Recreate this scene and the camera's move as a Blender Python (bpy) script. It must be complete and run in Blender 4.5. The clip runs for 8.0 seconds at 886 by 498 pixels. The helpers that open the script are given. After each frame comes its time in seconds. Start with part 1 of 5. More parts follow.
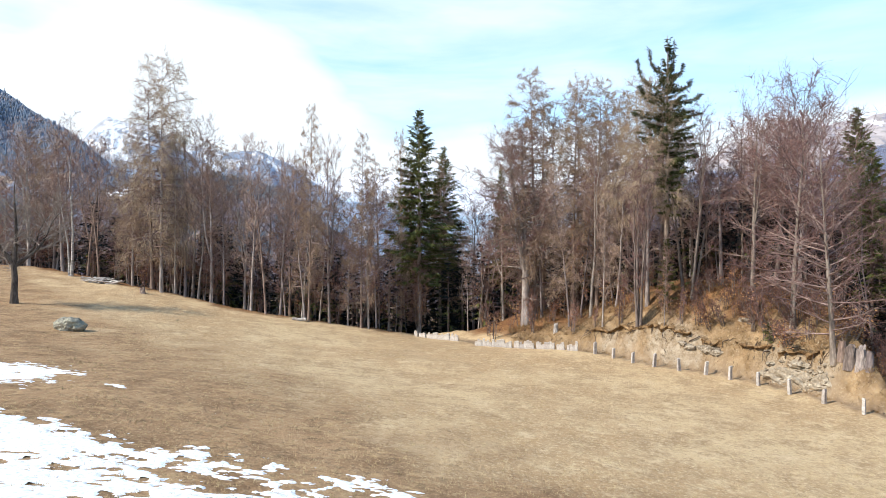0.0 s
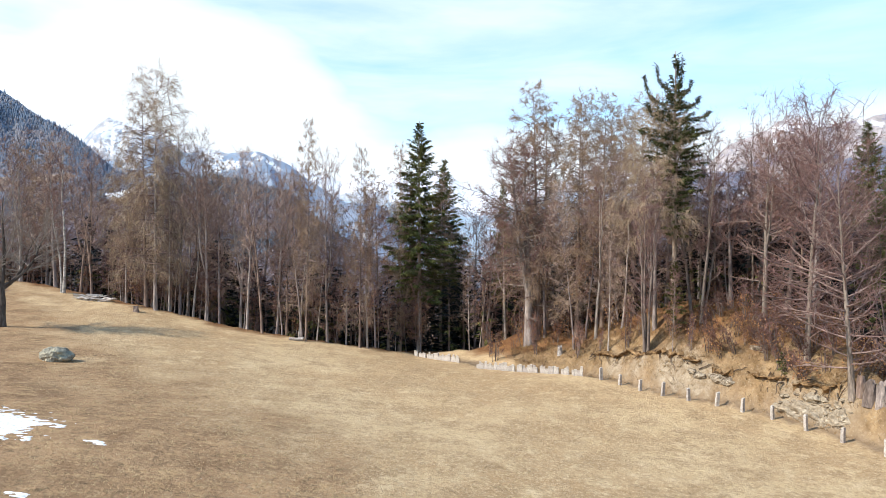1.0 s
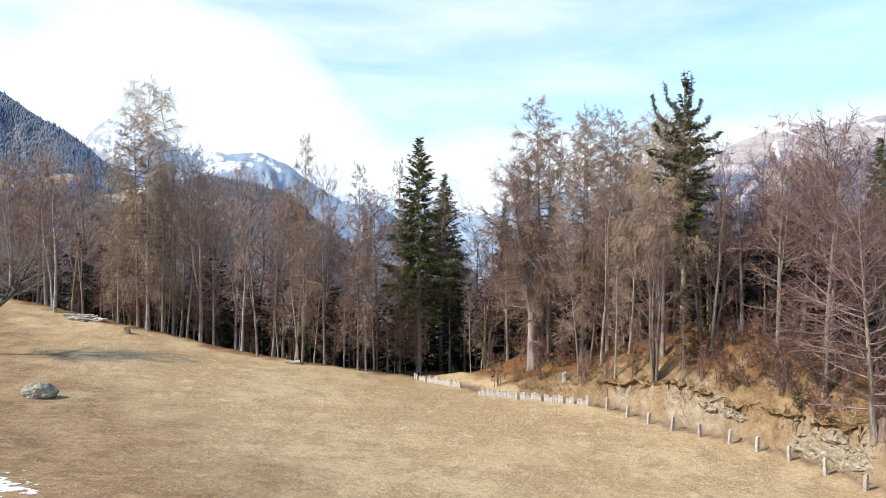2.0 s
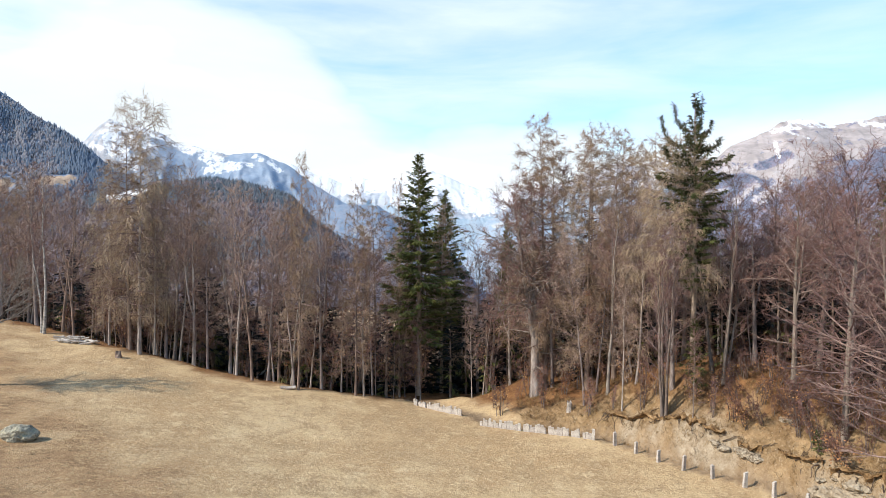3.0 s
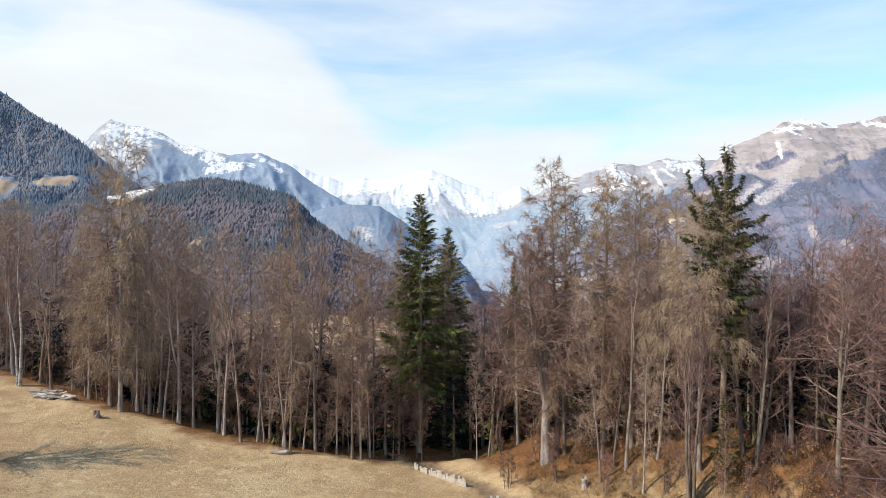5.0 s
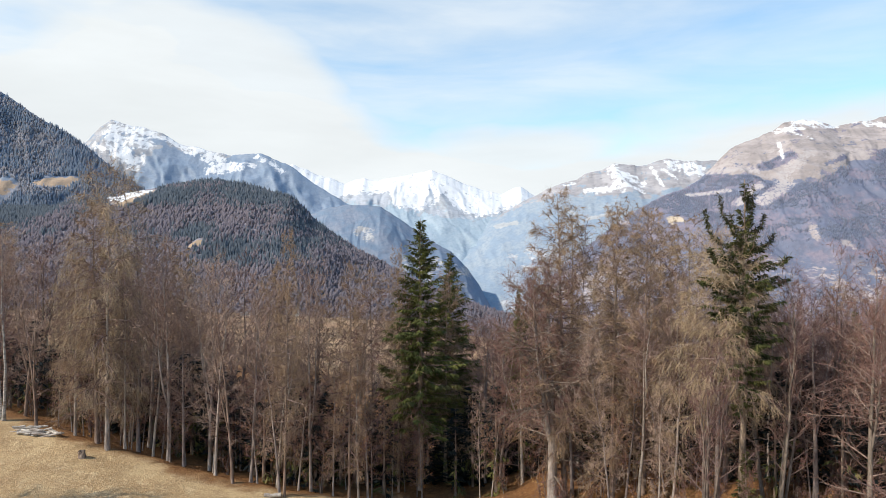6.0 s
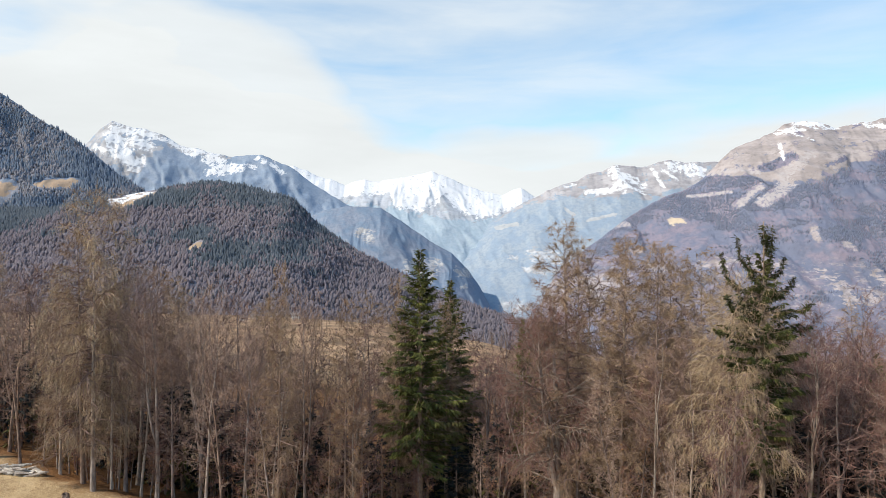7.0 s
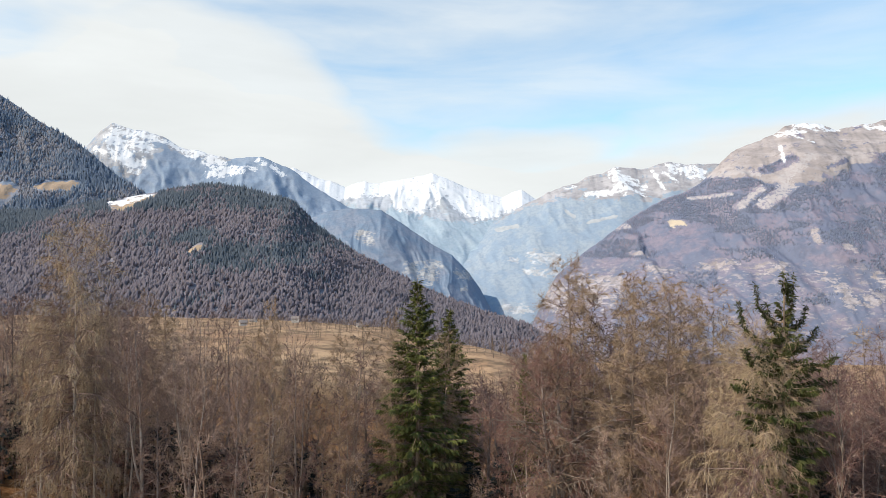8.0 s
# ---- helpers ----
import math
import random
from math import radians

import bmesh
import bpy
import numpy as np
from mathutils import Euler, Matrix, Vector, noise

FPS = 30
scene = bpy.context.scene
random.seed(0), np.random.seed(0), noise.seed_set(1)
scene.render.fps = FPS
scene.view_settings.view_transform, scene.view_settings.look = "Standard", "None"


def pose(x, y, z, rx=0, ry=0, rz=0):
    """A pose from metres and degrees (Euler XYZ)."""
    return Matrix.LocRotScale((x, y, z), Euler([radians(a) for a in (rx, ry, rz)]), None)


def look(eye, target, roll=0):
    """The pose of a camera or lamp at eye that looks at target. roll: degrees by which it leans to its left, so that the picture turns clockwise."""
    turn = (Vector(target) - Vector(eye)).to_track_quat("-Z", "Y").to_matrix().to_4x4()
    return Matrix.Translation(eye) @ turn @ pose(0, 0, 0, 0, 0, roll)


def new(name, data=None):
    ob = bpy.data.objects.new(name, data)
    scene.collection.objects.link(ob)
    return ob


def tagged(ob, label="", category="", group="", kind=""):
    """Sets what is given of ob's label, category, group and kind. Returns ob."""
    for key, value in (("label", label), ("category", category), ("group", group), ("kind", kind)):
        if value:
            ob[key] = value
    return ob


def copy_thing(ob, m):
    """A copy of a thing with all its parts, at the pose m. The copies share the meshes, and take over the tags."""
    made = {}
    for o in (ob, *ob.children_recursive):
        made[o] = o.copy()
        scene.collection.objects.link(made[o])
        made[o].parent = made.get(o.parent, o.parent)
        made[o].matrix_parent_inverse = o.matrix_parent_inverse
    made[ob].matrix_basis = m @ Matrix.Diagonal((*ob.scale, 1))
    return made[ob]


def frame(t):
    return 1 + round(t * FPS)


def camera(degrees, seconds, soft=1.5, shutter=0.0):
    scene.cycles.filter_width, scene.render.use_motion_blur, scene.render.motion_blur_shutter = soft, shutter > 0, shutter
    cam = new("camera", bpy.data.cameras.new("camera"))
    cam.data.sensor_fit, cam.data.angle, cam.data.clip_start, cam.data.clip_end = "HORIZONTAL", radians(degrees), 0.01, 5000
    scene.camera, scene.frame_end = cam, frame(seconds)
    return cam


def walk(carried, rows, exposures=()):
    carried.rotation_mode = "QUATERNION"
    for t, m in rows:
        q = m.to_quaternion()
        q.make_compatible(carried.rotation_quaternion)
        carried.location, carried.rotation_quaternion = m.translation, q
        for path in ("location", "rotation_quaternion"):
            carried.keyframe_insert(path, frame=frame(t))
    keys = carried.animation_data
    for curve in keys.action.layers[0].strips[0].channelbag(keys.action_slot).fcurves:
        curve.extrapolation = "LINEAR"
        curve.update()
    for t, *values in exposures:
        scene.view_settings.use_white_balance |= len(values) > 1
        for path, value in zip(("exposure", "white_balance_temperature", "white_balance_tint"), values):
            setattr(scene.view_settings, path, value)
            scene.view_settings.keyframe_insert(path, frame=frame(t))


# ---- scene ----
cam = camera(70.0, 8.0, soft=0.5)
PATH = [
    (0.0, pose(-0.152, -1.003, 0.395, 89.83, 0.0, -0.17)),
    (0.5, pose(-0.180, -0.322, 1.143, 89.88, 0.0, -0.17)),
    (1.0, pose(-0.205, 0.485, 1.985, 89.89, 0.0, -0.16)),
    (1.5, pose(-0.235, 1.296, 2.840, 89.93, 0.0, -0.16)),
    (3.0, pose(-0.205, 3.930, 5.650, 89.97, 0.0, -0.08)),
    (3.5, pose(-0.200, 4.800, 6.640, 89.95, 0.0, -0.06)),
    (4.0, pose(-0.245, 5.810, 7.735, 89.95, 0.0, -0.04)),
    (4.5, pose(-0.300, 6.842, 8.800, 89.93, 0.0, 0.00)),
    (6.0, pose(-0.380, 10.370, 12.550, 89.93, 0.0, 0.12)),
    (6.5, pose(-0.395, 11.420, 13.760, 89.95, 0.0, 0.14)),
    (7.0, pose(-0.360, 12.550, 15.030, 90.02, 0.0, 0.17)),
    (7.5, pose(-0.310, 13.660, 16.235, 90.10, 0.0, 0.18)),
    (8.0, pose(-0.223, 14.850, 17.445, 90.17, 0.0, 0.20)),
]
walk(cam, PATH, [(0.0, 0.36, 6150, 10), (1.5, 0.30, 6200, 10), (3.0, 0.20, 6300, 10), (4.5, 0.07, 6450, 10), (6.0, -0.04, 6600, 10), (8.0, -0.09, 6750, 10)])

# ---- daylight: high thin cloud over a clear winter sky, sun from the left and a little behind ----
SUN_FROM = Vector((-0.84, -0.36, 0.80)).normalized()
sun = new("sun", bpy.data.lights.new("sun", "SUN"))
sun.data.energy, sun.data.angle, sun.data.color = 5.0, radians(0.6), (1.0, 0.90, 0.76)
sun.matrix_world = look((0, 0, 60), Vector((0, 0, 60)) - SUN_FROM)

world = bpy.data.worlds.new("sky")
scene.world = world
world.use_nodes = True
WN, WL = world.node_tree.nodes, world.node_tree.links


def wnode(kind, **values):
    n = WN.new(kind)
    for k, v in values.items():
        n.inputs[k].default_value = v
    return n


sky = WN.new("ShaderNodeTexSky")
sky.sky_type, sky.sun_disc = "NISHITA", False
sky.sun_elevation = math.asin(SUN_FROM.z)
sky.sun_rotation = math.atan2(SUN_FROM.x, SUN_FROM.y)
sky.altitude, sky.air_density, sky.dust_density, sky.ozone_density = 900, 1.0, 0.6, 1.6
coord = WN.new("ShaderNodeTexCoord")
# streaks of cirrus, drawn out along the horizon and rising to the right
streak = wnode("ShaderNodeMapping", Scale=(1.3, 1.0, 7.0), Rotation=(0, radians(-12), 0))
WL.new(coord.outputs["Generated"], streak.inputs["Vector"])
cirrus = wnode("ShaderNodeTexNoise", Scale=1.7, Detail=7.0, Roughness=0.55, Distortion=0.35)
WL.new(streak.outputs[0], cirrus.inputs["Vector"])
cirrus_ramp = wnode("ShaderNodeMapRange", **{"From Min": 0.36, "From Max": 0.66, "To Min": 0.36, "To Max": 0.97})
WL.new(cirrus.outputs["Fac"], cirrus_ramp.inputs["Value"])
# the bank of cloud low over the ridge, thicker towards the left
sep = WN.new("ShaderNodeSeparateXYZ")
WL.new(coord.outputs["Generated"], sep.inputs[0])
bank_noise = wnode("ShaderNodeTexNoise", Scale=2.6, Detail=5.0, Roughness=0.45)
bank_map = wnode("ShaderNodeMapping", Scale=(1.0, 1.0, 2.6), Location=(0.35, 0.0, 0.1))
WL.new(coord.outputs["Generated"], bank_map.inputs["Vector"])
WL.new(bank_map.outputs[0], bank_noise.inputs["Vector"])
low = wnode("ShaderNodeMapRange", **{"From Min": 0.26, "From Max": 0.11, "To Min": -0.12, "To Max": 0.46})
WL.new(sep.outputs["Z"], low.inputs["Value"])
leftish = wnode("ShaderNodeMapRange", **{"From Min": 0.05, "From Max": -0.45, "To Min": 0.0, "To Max": 0.42})
WL.new(sep.outputs["X"], leftish.inputs["Value"])


def wmath(op, a, b, clamp=False):
    n = WN.new("ShaderNodeMath")
    n.operation, n.use_clamp = op, clamp
    for i, v in enumerate((a, b)):
        if isinstance(v, (int, float)):
            n.inputs[i].default_value = v
        else:
            WL.new(v, n.inputs[i])
    return n.outputs[0]


bank_sum = wmath("ADD", wmath("ADD", bank_noise.outputs["Fac"], low.outputs[0]), leftish.outputs[0])
bank_ramp = wnode("ShaderNodeMapRange", **{"From Min": 0.56, "From Max": 0.84, "To Min": 0.0, "To Max": 1.0})
WL.new(bank_sum, bank_ramp.inputs["Value"])
high = wnode("ShaderNodeMapRange", **{"From Min": 0.34, "From Max": 0.62, "To Min": 1.0, "To Max": 0.12})
WL.new(sep.outputs["Z"], high.inputs["Value"])
thin = wnode("ShaderNodeMapRange", **{"From Min": -0.45, "From Max": 0.35, "To Min": 1.0, "To Max": 0.6})
WL.new(sep.outputs["X"], thin.inputs["Value"])


def puff(cx, cz, rx, rz):
    """A soft flat-based cloud about that direction."""
    dx = wmath("DIVIDE", wmath("SUBTRACT", sep.outputs["X"], cx), rx)
    dz = wmath("DIVIDE", wmath("SUBTRACT", sep.outputs["Z"], cz), rz)
    near = wmath("SUBTRACT", 1.0, wmath("ADD", wmath("MULTIPLY", dx, dx), wmath("MULTIPLY", dz, dz)))
    r = wnode("ShaderNodeMapRange", **{"From Min": 0.0, "From Max": 0.75, "To Min": 0.0, "To Max": 0.95})
    r.interpolation_type = "SMOOTHSTEP"
    WL.new(wmath("ADD", near, wmath("MULTIPLY", wmath("SUBTRACT", bank_noise.outputs["Fac"], 0.5), 2.2)), r.inputs["Value"])
    return r.outputs[0]


banks = wmath("MAXIMUM", bank_ramp.outputs[0], wmath("MAXIMUM", puff(-0.37, 0.23, 0.28, 0.16), wmath("MAXIMUM", puff(-0.21, 0.175, 0.15, 0.055), puff(0.11, 0.15, 0.24, 0.07))))
cover = wmath("MULTIPLY", wmath("MAXIMUM", wmath("MULTIPLY", cirrus_ramp.outputs[0], thin.outputs[0]), banks, True), high.outputs[0])
tint = WN.new("ShaderNodeVectorMath")
tint.operation = "MULTIPLY"
tint.inputs[1].default_value = (1.13, 1.62, 1.66)
WL.new(sky.outputs[0], tint.inputs[0])
mix_sky = WN.new("ShaderNodeMix")
mix_sky.data_type = "RGBA"
WL.new(cover, mix_sky.inputs["Factor"])
WL.new(tint.outputs[0], mix_sky.inputs["A"])
white = wnode("ShaderNodeMapRange", **{"From Min": 0.3, "From Max": 0.7, "To Min": 0.95, "To Max": 1.08})
WL.new(cirrus.outputs["Fac"], white.inputs["Value"])
cloud = WN.new("ShaderNodeVectorMath")
cloud.operation = "SCALE"
cloud.inputs[0].default_value = (5.82, 6.2, 6.4)
WL.new(white.outputs[0], cloud.inputs["Scale"])
WL.new(cloud.outputs[0], mix_sky.inputs["B"])
background = WN["Background"]
background.inputs["Strength"].default_value = 0.15
WL.new(mix_sky.outputs["Result"], background.inputs["Color"])
WL.new(background.outputs[0], WN["World Output"].inputs[0])


# ---- materials ----
def material(name, colours, scale=1.0, rough=0.9, bump=0.0, fine=None, spread=0.0, stretch=(1, 1, 1), bump_scale=None):
    """Colours blended by noise of that size, finer grain over it, hue varied from object to object, fine relief."""
    m = bpy.data.materials.new(name)
    m.use_nodes = True
    n, l = m.node_tree.nodes, m.node_tree.links
    b = n["Principled BSDF"]
    b.inputs["Roughness"].default_value = rough
    b.inputs["Specular IOR Level"].default_value = 0.2
    tc = n.new("ShaderNodeTexCoord")
    mp = n.new("ShaderNodeMapping")
    mp.inputs["Scale"].default_value = stretch
    l.new(tc.outputs["Object"], mp.inputs["Vector"])
    big = n.new("ShaderNodeTexNoise")
    big.inputs["Scale"].default_value, big.inputs["Detail"].default_value, big.inputs["Roughness"].default_value = scale, 6, 0.62
    l.new(mp.outputs[0], big.inputs["Vector"])
    ramp = n.new("ShaderNodeValToRGB")
    els = ramp.color_ramp.elements
    while len(els) < len(colours):
        els.new(0.5)
    for i, c in enumerate(colours):
        els[i].position = 0.30 + 0.40 * i / max(1, len(colours) - 1)
        els[i].color = (*c, 1)
    l.new(big.outputs["Fac"], ramp.inputs[0])
    col = ramp.outputs["Color"]
    if fine:
        small = n.new("ShaderNodeTexNoise")
        small.inputs["Scale"].default_value, small.inputs["Detail"].default_value = fine, 3
        l.new(mp.outputs[0], small.inputs["Vector"])
        mr = n.new("ShaderNodeMapRange")
        mr.inputs["From Min"].default_value, mr.inputs["From Max"].default_value = 0.25, 0.75
        mr.inputs["To Min"].default_value, mr.inputs["To Max"].default_value = 0.6, 1.4
        l.new(small.outputs["Fac"], mr.inputs["Value"])
        mul = n.new("ShaderNodeVectorMath")
        mul.operation = "SCALE"
        l.new(col, mul.inputs[0])
        l.new(mr.outputs[0], mul.inputs["Scale"])
        col = mul.outputs[0]
    if spread:
        info = n.new("ShaderNodeObjectInfo")
        hsv = n.new("ShaderNodeHueSaturation")
        for socket, lo, hi in (("Value", 1 - spread, 1 + spread), ("Hue", 0.5 - spread * 0.05, 0.5 + spread * 0.05)):
            mr = n.new("ShaderNodeMapRange")
            mr.inputs["To Min"].default_value, mr.inputs["To Max"].default_value = lo, hi
            l.new(info.outputs["Random"], mr.inputs["Value"])
            l.new(mr.outputs[0], hsv.inputs[socket])
        l.new(col, hsv.inputs["Color"])
        col = hsv.outputs[0]
    l.new(col, b.inputs["Base Color"])
    if bump:
        bp = n.new("ShaderNodeBump")
        bn = n.new("ShaderNodeTexNoise")
        bn.inputs["Scale"].default_value, bn.inputs["Detail"].default_value = bump_scale or (fine or scale * 6), 4
        l.new(mp.outputs[0], bn.inputs["Vector"])
        bp.inputs["Strength"].default_value, bp.inputs["Distance"].default_value = bump, 0.05
        l.new(bn.outputs["Fac"], bp.inputs["Height"])
        l.new(bp.outputs[0], b.inputs["Normal"])
    return m


BARK_GREY = material("grey_bark", [(0.12, 0.095, 0.088), (0.27, 0.225, 0.20), (0.42, 0.365, 0.325)], 2.5, 0.9, 0.5, 14, 0.38, (1, 1, 0.25))
BARK_BROWN = material("brown_bark", [(0.11, 0.075, 0.058), (0.24, 0.175, 0.135), (0.36, 0.28, 0.225)], 2.5, 0.95, 0.6, 14, 0.22, (1, 1, 0.25))
BARK_DULL = material("dull_brown_bark", [(0.085, 0.064, 0.054), (0.165, 0.13, 0.11), (0.26, 0.21, 0.18)], 2.5, 0.9, 0.5, 14, 0.3, (1, 1, 0.25))
BARK_BIRCH = material("birch_bark", [(0.09, 0.08, 0.07), (0.38, 0.35, 0.31), (0.55, 0.52, 0.47)], 3.0, 0.8, 0.3, 12, 0.1, (0.6, 0.6, 1.6))
BARK_PALE = material("pale_beech_bark", [(0.16, 0.135, 0.115), (0.28, 0.24, 0.205), (0.39, 0.34, 0.295)], 2.0, 0.85, 0.3, 10, 0.15, (1, 1, 0.5))
ROOT_BARK = material("dark_fissured_bark", [(0.035, 0.028, 0.024), (0.085, 0.068, 0.056), (0.15, 0.125, 0.105)], 3.0, 0.95, 0.7, 16, 0.1, (1, 1, 0.3))
BRANCH = material("dull_branch_bark", [(0.115, 0.074, 0.068), (0.28, 0.20, 0.175)], 2.0, 0.9, 0, 9, 0.3)
def twig_material(name, colours, patch=0.35):
    """Bare twigs: each tree takes its own tone between the colours; lichen and young wood vary it along the crown."""
    m = material(name, [tuple(v * 0.82 for v in colours[0]), tuple(v * 1.15 for v in colours[0])], patch, 0.9)
    n, l = m.node_tree.nodes, m.node_tree.links
    info, ramp, mix = n.new("ShaderNodeObjectInfo"), n.new("ShaderNodeValToRGB"), n.new("ShaderNodeMix")
    els = ramp.color_ramp.elements
    while len(els) < len(colours):
        els.new(0.5)
    for i, c in enumerate(colours):
        els[i].position, els[i].color = i / (len(colours) - 1), (*c, 1)
    l.new(info.outputs["Random"], ramp.inputs[0])
    mix.data_type = "RGBA"
    mix.inputs["Factor"].default_value = 0.72
    l.new(n["Principled BSDF"].inputs["Base Color"].links[0].from_socket, mix.inputs["A"])
    l.new(ramp.outputs[0], mix.inputs["B"])
    l.new(mix.outputs["Result"], n["Principled BSDF"].inputs["Base Color"])
    return m


TWIG_BEECH = twig_material("beech_twigs", [(0.145, 0.078, 0.07), (0.265, 0.148, 0.12), (0.19, 0.105, 0.092), (0.315, 0.175, 0.13)])
TWIG_TAN = twig_material("woodland_twigs", [(0.44, 0.315, 0.245), (0.17, 0.106, 0.098), (0.52, 0.385, 0.29), (0.27, 0.17, 0.142)])
TWIG_BRUSH = twig_material("brush_twigs", [(0.085, 0.045, 0.038), (0.20, 0.105, 0.078), (0.12, 0.064, 0.054)])
# trees behind the front row get darker twig tones in place of shade
TWIG_WOOD = twig_material("shaded_wood_twigs", [(0.085, 0.05, 0.048), (0.33, 0.20, 0.165), (0.13, 0.076, 0.072), (0.385, 0.24, 0.185)])
TWIG_ORCHARD = twig_material("orchard_twigs", [(0.20, 0.155, 0.12), (0.28, 0.22, 0.17)])
TWIG_LARCH = twig_material("larch_twigs", [(0.26, 0.178, 0.118), (0.40, 0.29, 0.19), (0.31, 0.215, 0.14)])
TWIG_GREY = twig_material("grey_lichened_twigs", [(0.36, 0.27, 0.175), (0.48, 0.375, 0.25), (0.41, 0.31, 0.20)])
NEEDLES = material("spruce_needles", [(0.032, 0.043, 0.015), (0.09, 0.10, 0.028), (0.195, 0.188, 0.052)], 0.9, 0.75, 0, 5, 0.2)
NEEDLES_MOSS = material("mossy_needles", [(0.05, 0.06, 0.018), (0.10, 0.10, 0.03), (0.15, 0.13, 0.05)], 0.9, 0.8, 0, 5, 0.2)
# needle colour taken near black, so that deep shade is in the colour
NEEDLES_SHADE = material("shade_black_needles", [(0.006, 0.009, 0.012), (0.012, 0.017, 0.018), (0.026, 0.032, 0.026)], 0.9, 0.8, 0, 5)
NEEDLES_OLIVE = material("olive_needles", [(0.022, 0.028, 0.010), (0.058, 0.064, 0.02), (0.12, 0.115, 0.035)], 0.9, 0.8, 0, 5)
DRY_LEAF = material("withered_leaves", [(0.25, 0.115, 0.05), (0.43, 0.225, 0.10)], 2.0, 0.8, 0, None, 0.3)
STONE_WHITE = material("weathered_pale_stone", [(0.29, 0.25, 0.215), (0.44, 0.395, 0.35), (0.54, 0.495, 0.445)], 3.0, 0.9, 0.4, 20, 0.12)
ROCK = material("lichened_rock", [(0.14, 0.125, 0.09), (0.30, 0.275, 0.21), (0.27, 0.255, 0.17)], 2.4, 0.95, 0.8, 9)
SNOW = material("old_snow", [(0.72, 0.74, 0.77), (0.84, 0.85, 0.86)], 1.2, 0.6, 0.35, 9)
LOG = material("split_logs", [(0.22, 0.185, 0.155), (0.42, 0.37, 0.32), (0.60, 0.55, 0.49)], 3.0, 0.9, 0.3, 14, 0.2)


# ---- small tools ----
def lattice(ix, iy, seed):
    v = np.sin(ix * 127.1 + iy * 311.7 + seed * 74.7) * 43758.5453
    return v - np.floor(v)


def smooth_noise(x, y, seed=0.0):
    """Value noise, 0 to 1, one cell a unit."""
    ix, iy = np.floor(x), np.floor(y)
    u, v = x - ix, y - iy
    u, v = u * u * (3 - 2 * u), v * v * (3 - 2 * v)
    a, b = lattice(ix, iy, seed), lattice(ix + 1, iy, seed)
    c, d = lattice(ix, iy + 1, seed), lattice(ix + 1, iy + 1, seed)
    return (a * (1 - u) + b * u) * (1 - v) + (c * (1 - u) + d * u) * v


def fractal(x, y, seed=0.0, octaves=4, gain=0.5):
    """Summed noise about 0, between -1 and 1."""
    total, amp, norm = 0.0, 1.0, 0.0
    for o in range(octaves):
        total = total + amp * (smooth_noise(x * 2 ** o, y * 2 ** o, seed + o * 3.3) * 2 - 1)
        norm, amp = norm + amp, amp * gain
    return total / norm


def step(a, b, x):
    t = np.clip((x - a) / (b - a), 0, 1)
    return t * t * (3 - 2 * t)


def mesh(name, verts, faces, mat, smooth=False):
    me = bpy.data.meshes.new(name)
    me.from_pydata(verts.tolist() if isinstance(verts, np.ndarray) else verts, [], faces.tolist() if isinstance(faces, np.ndarray) else faces)
    me.materials.append(mat)
    if smooth:
        me.polygons.foreach_set("use_smooth", np.ones(len(me.polygons), dtype=bool))
    me.update()
    return me


def part(name, me, parent, label=""):
    ob = new(name, me)
    ob.parent = parent
    return tagged(ob, label)


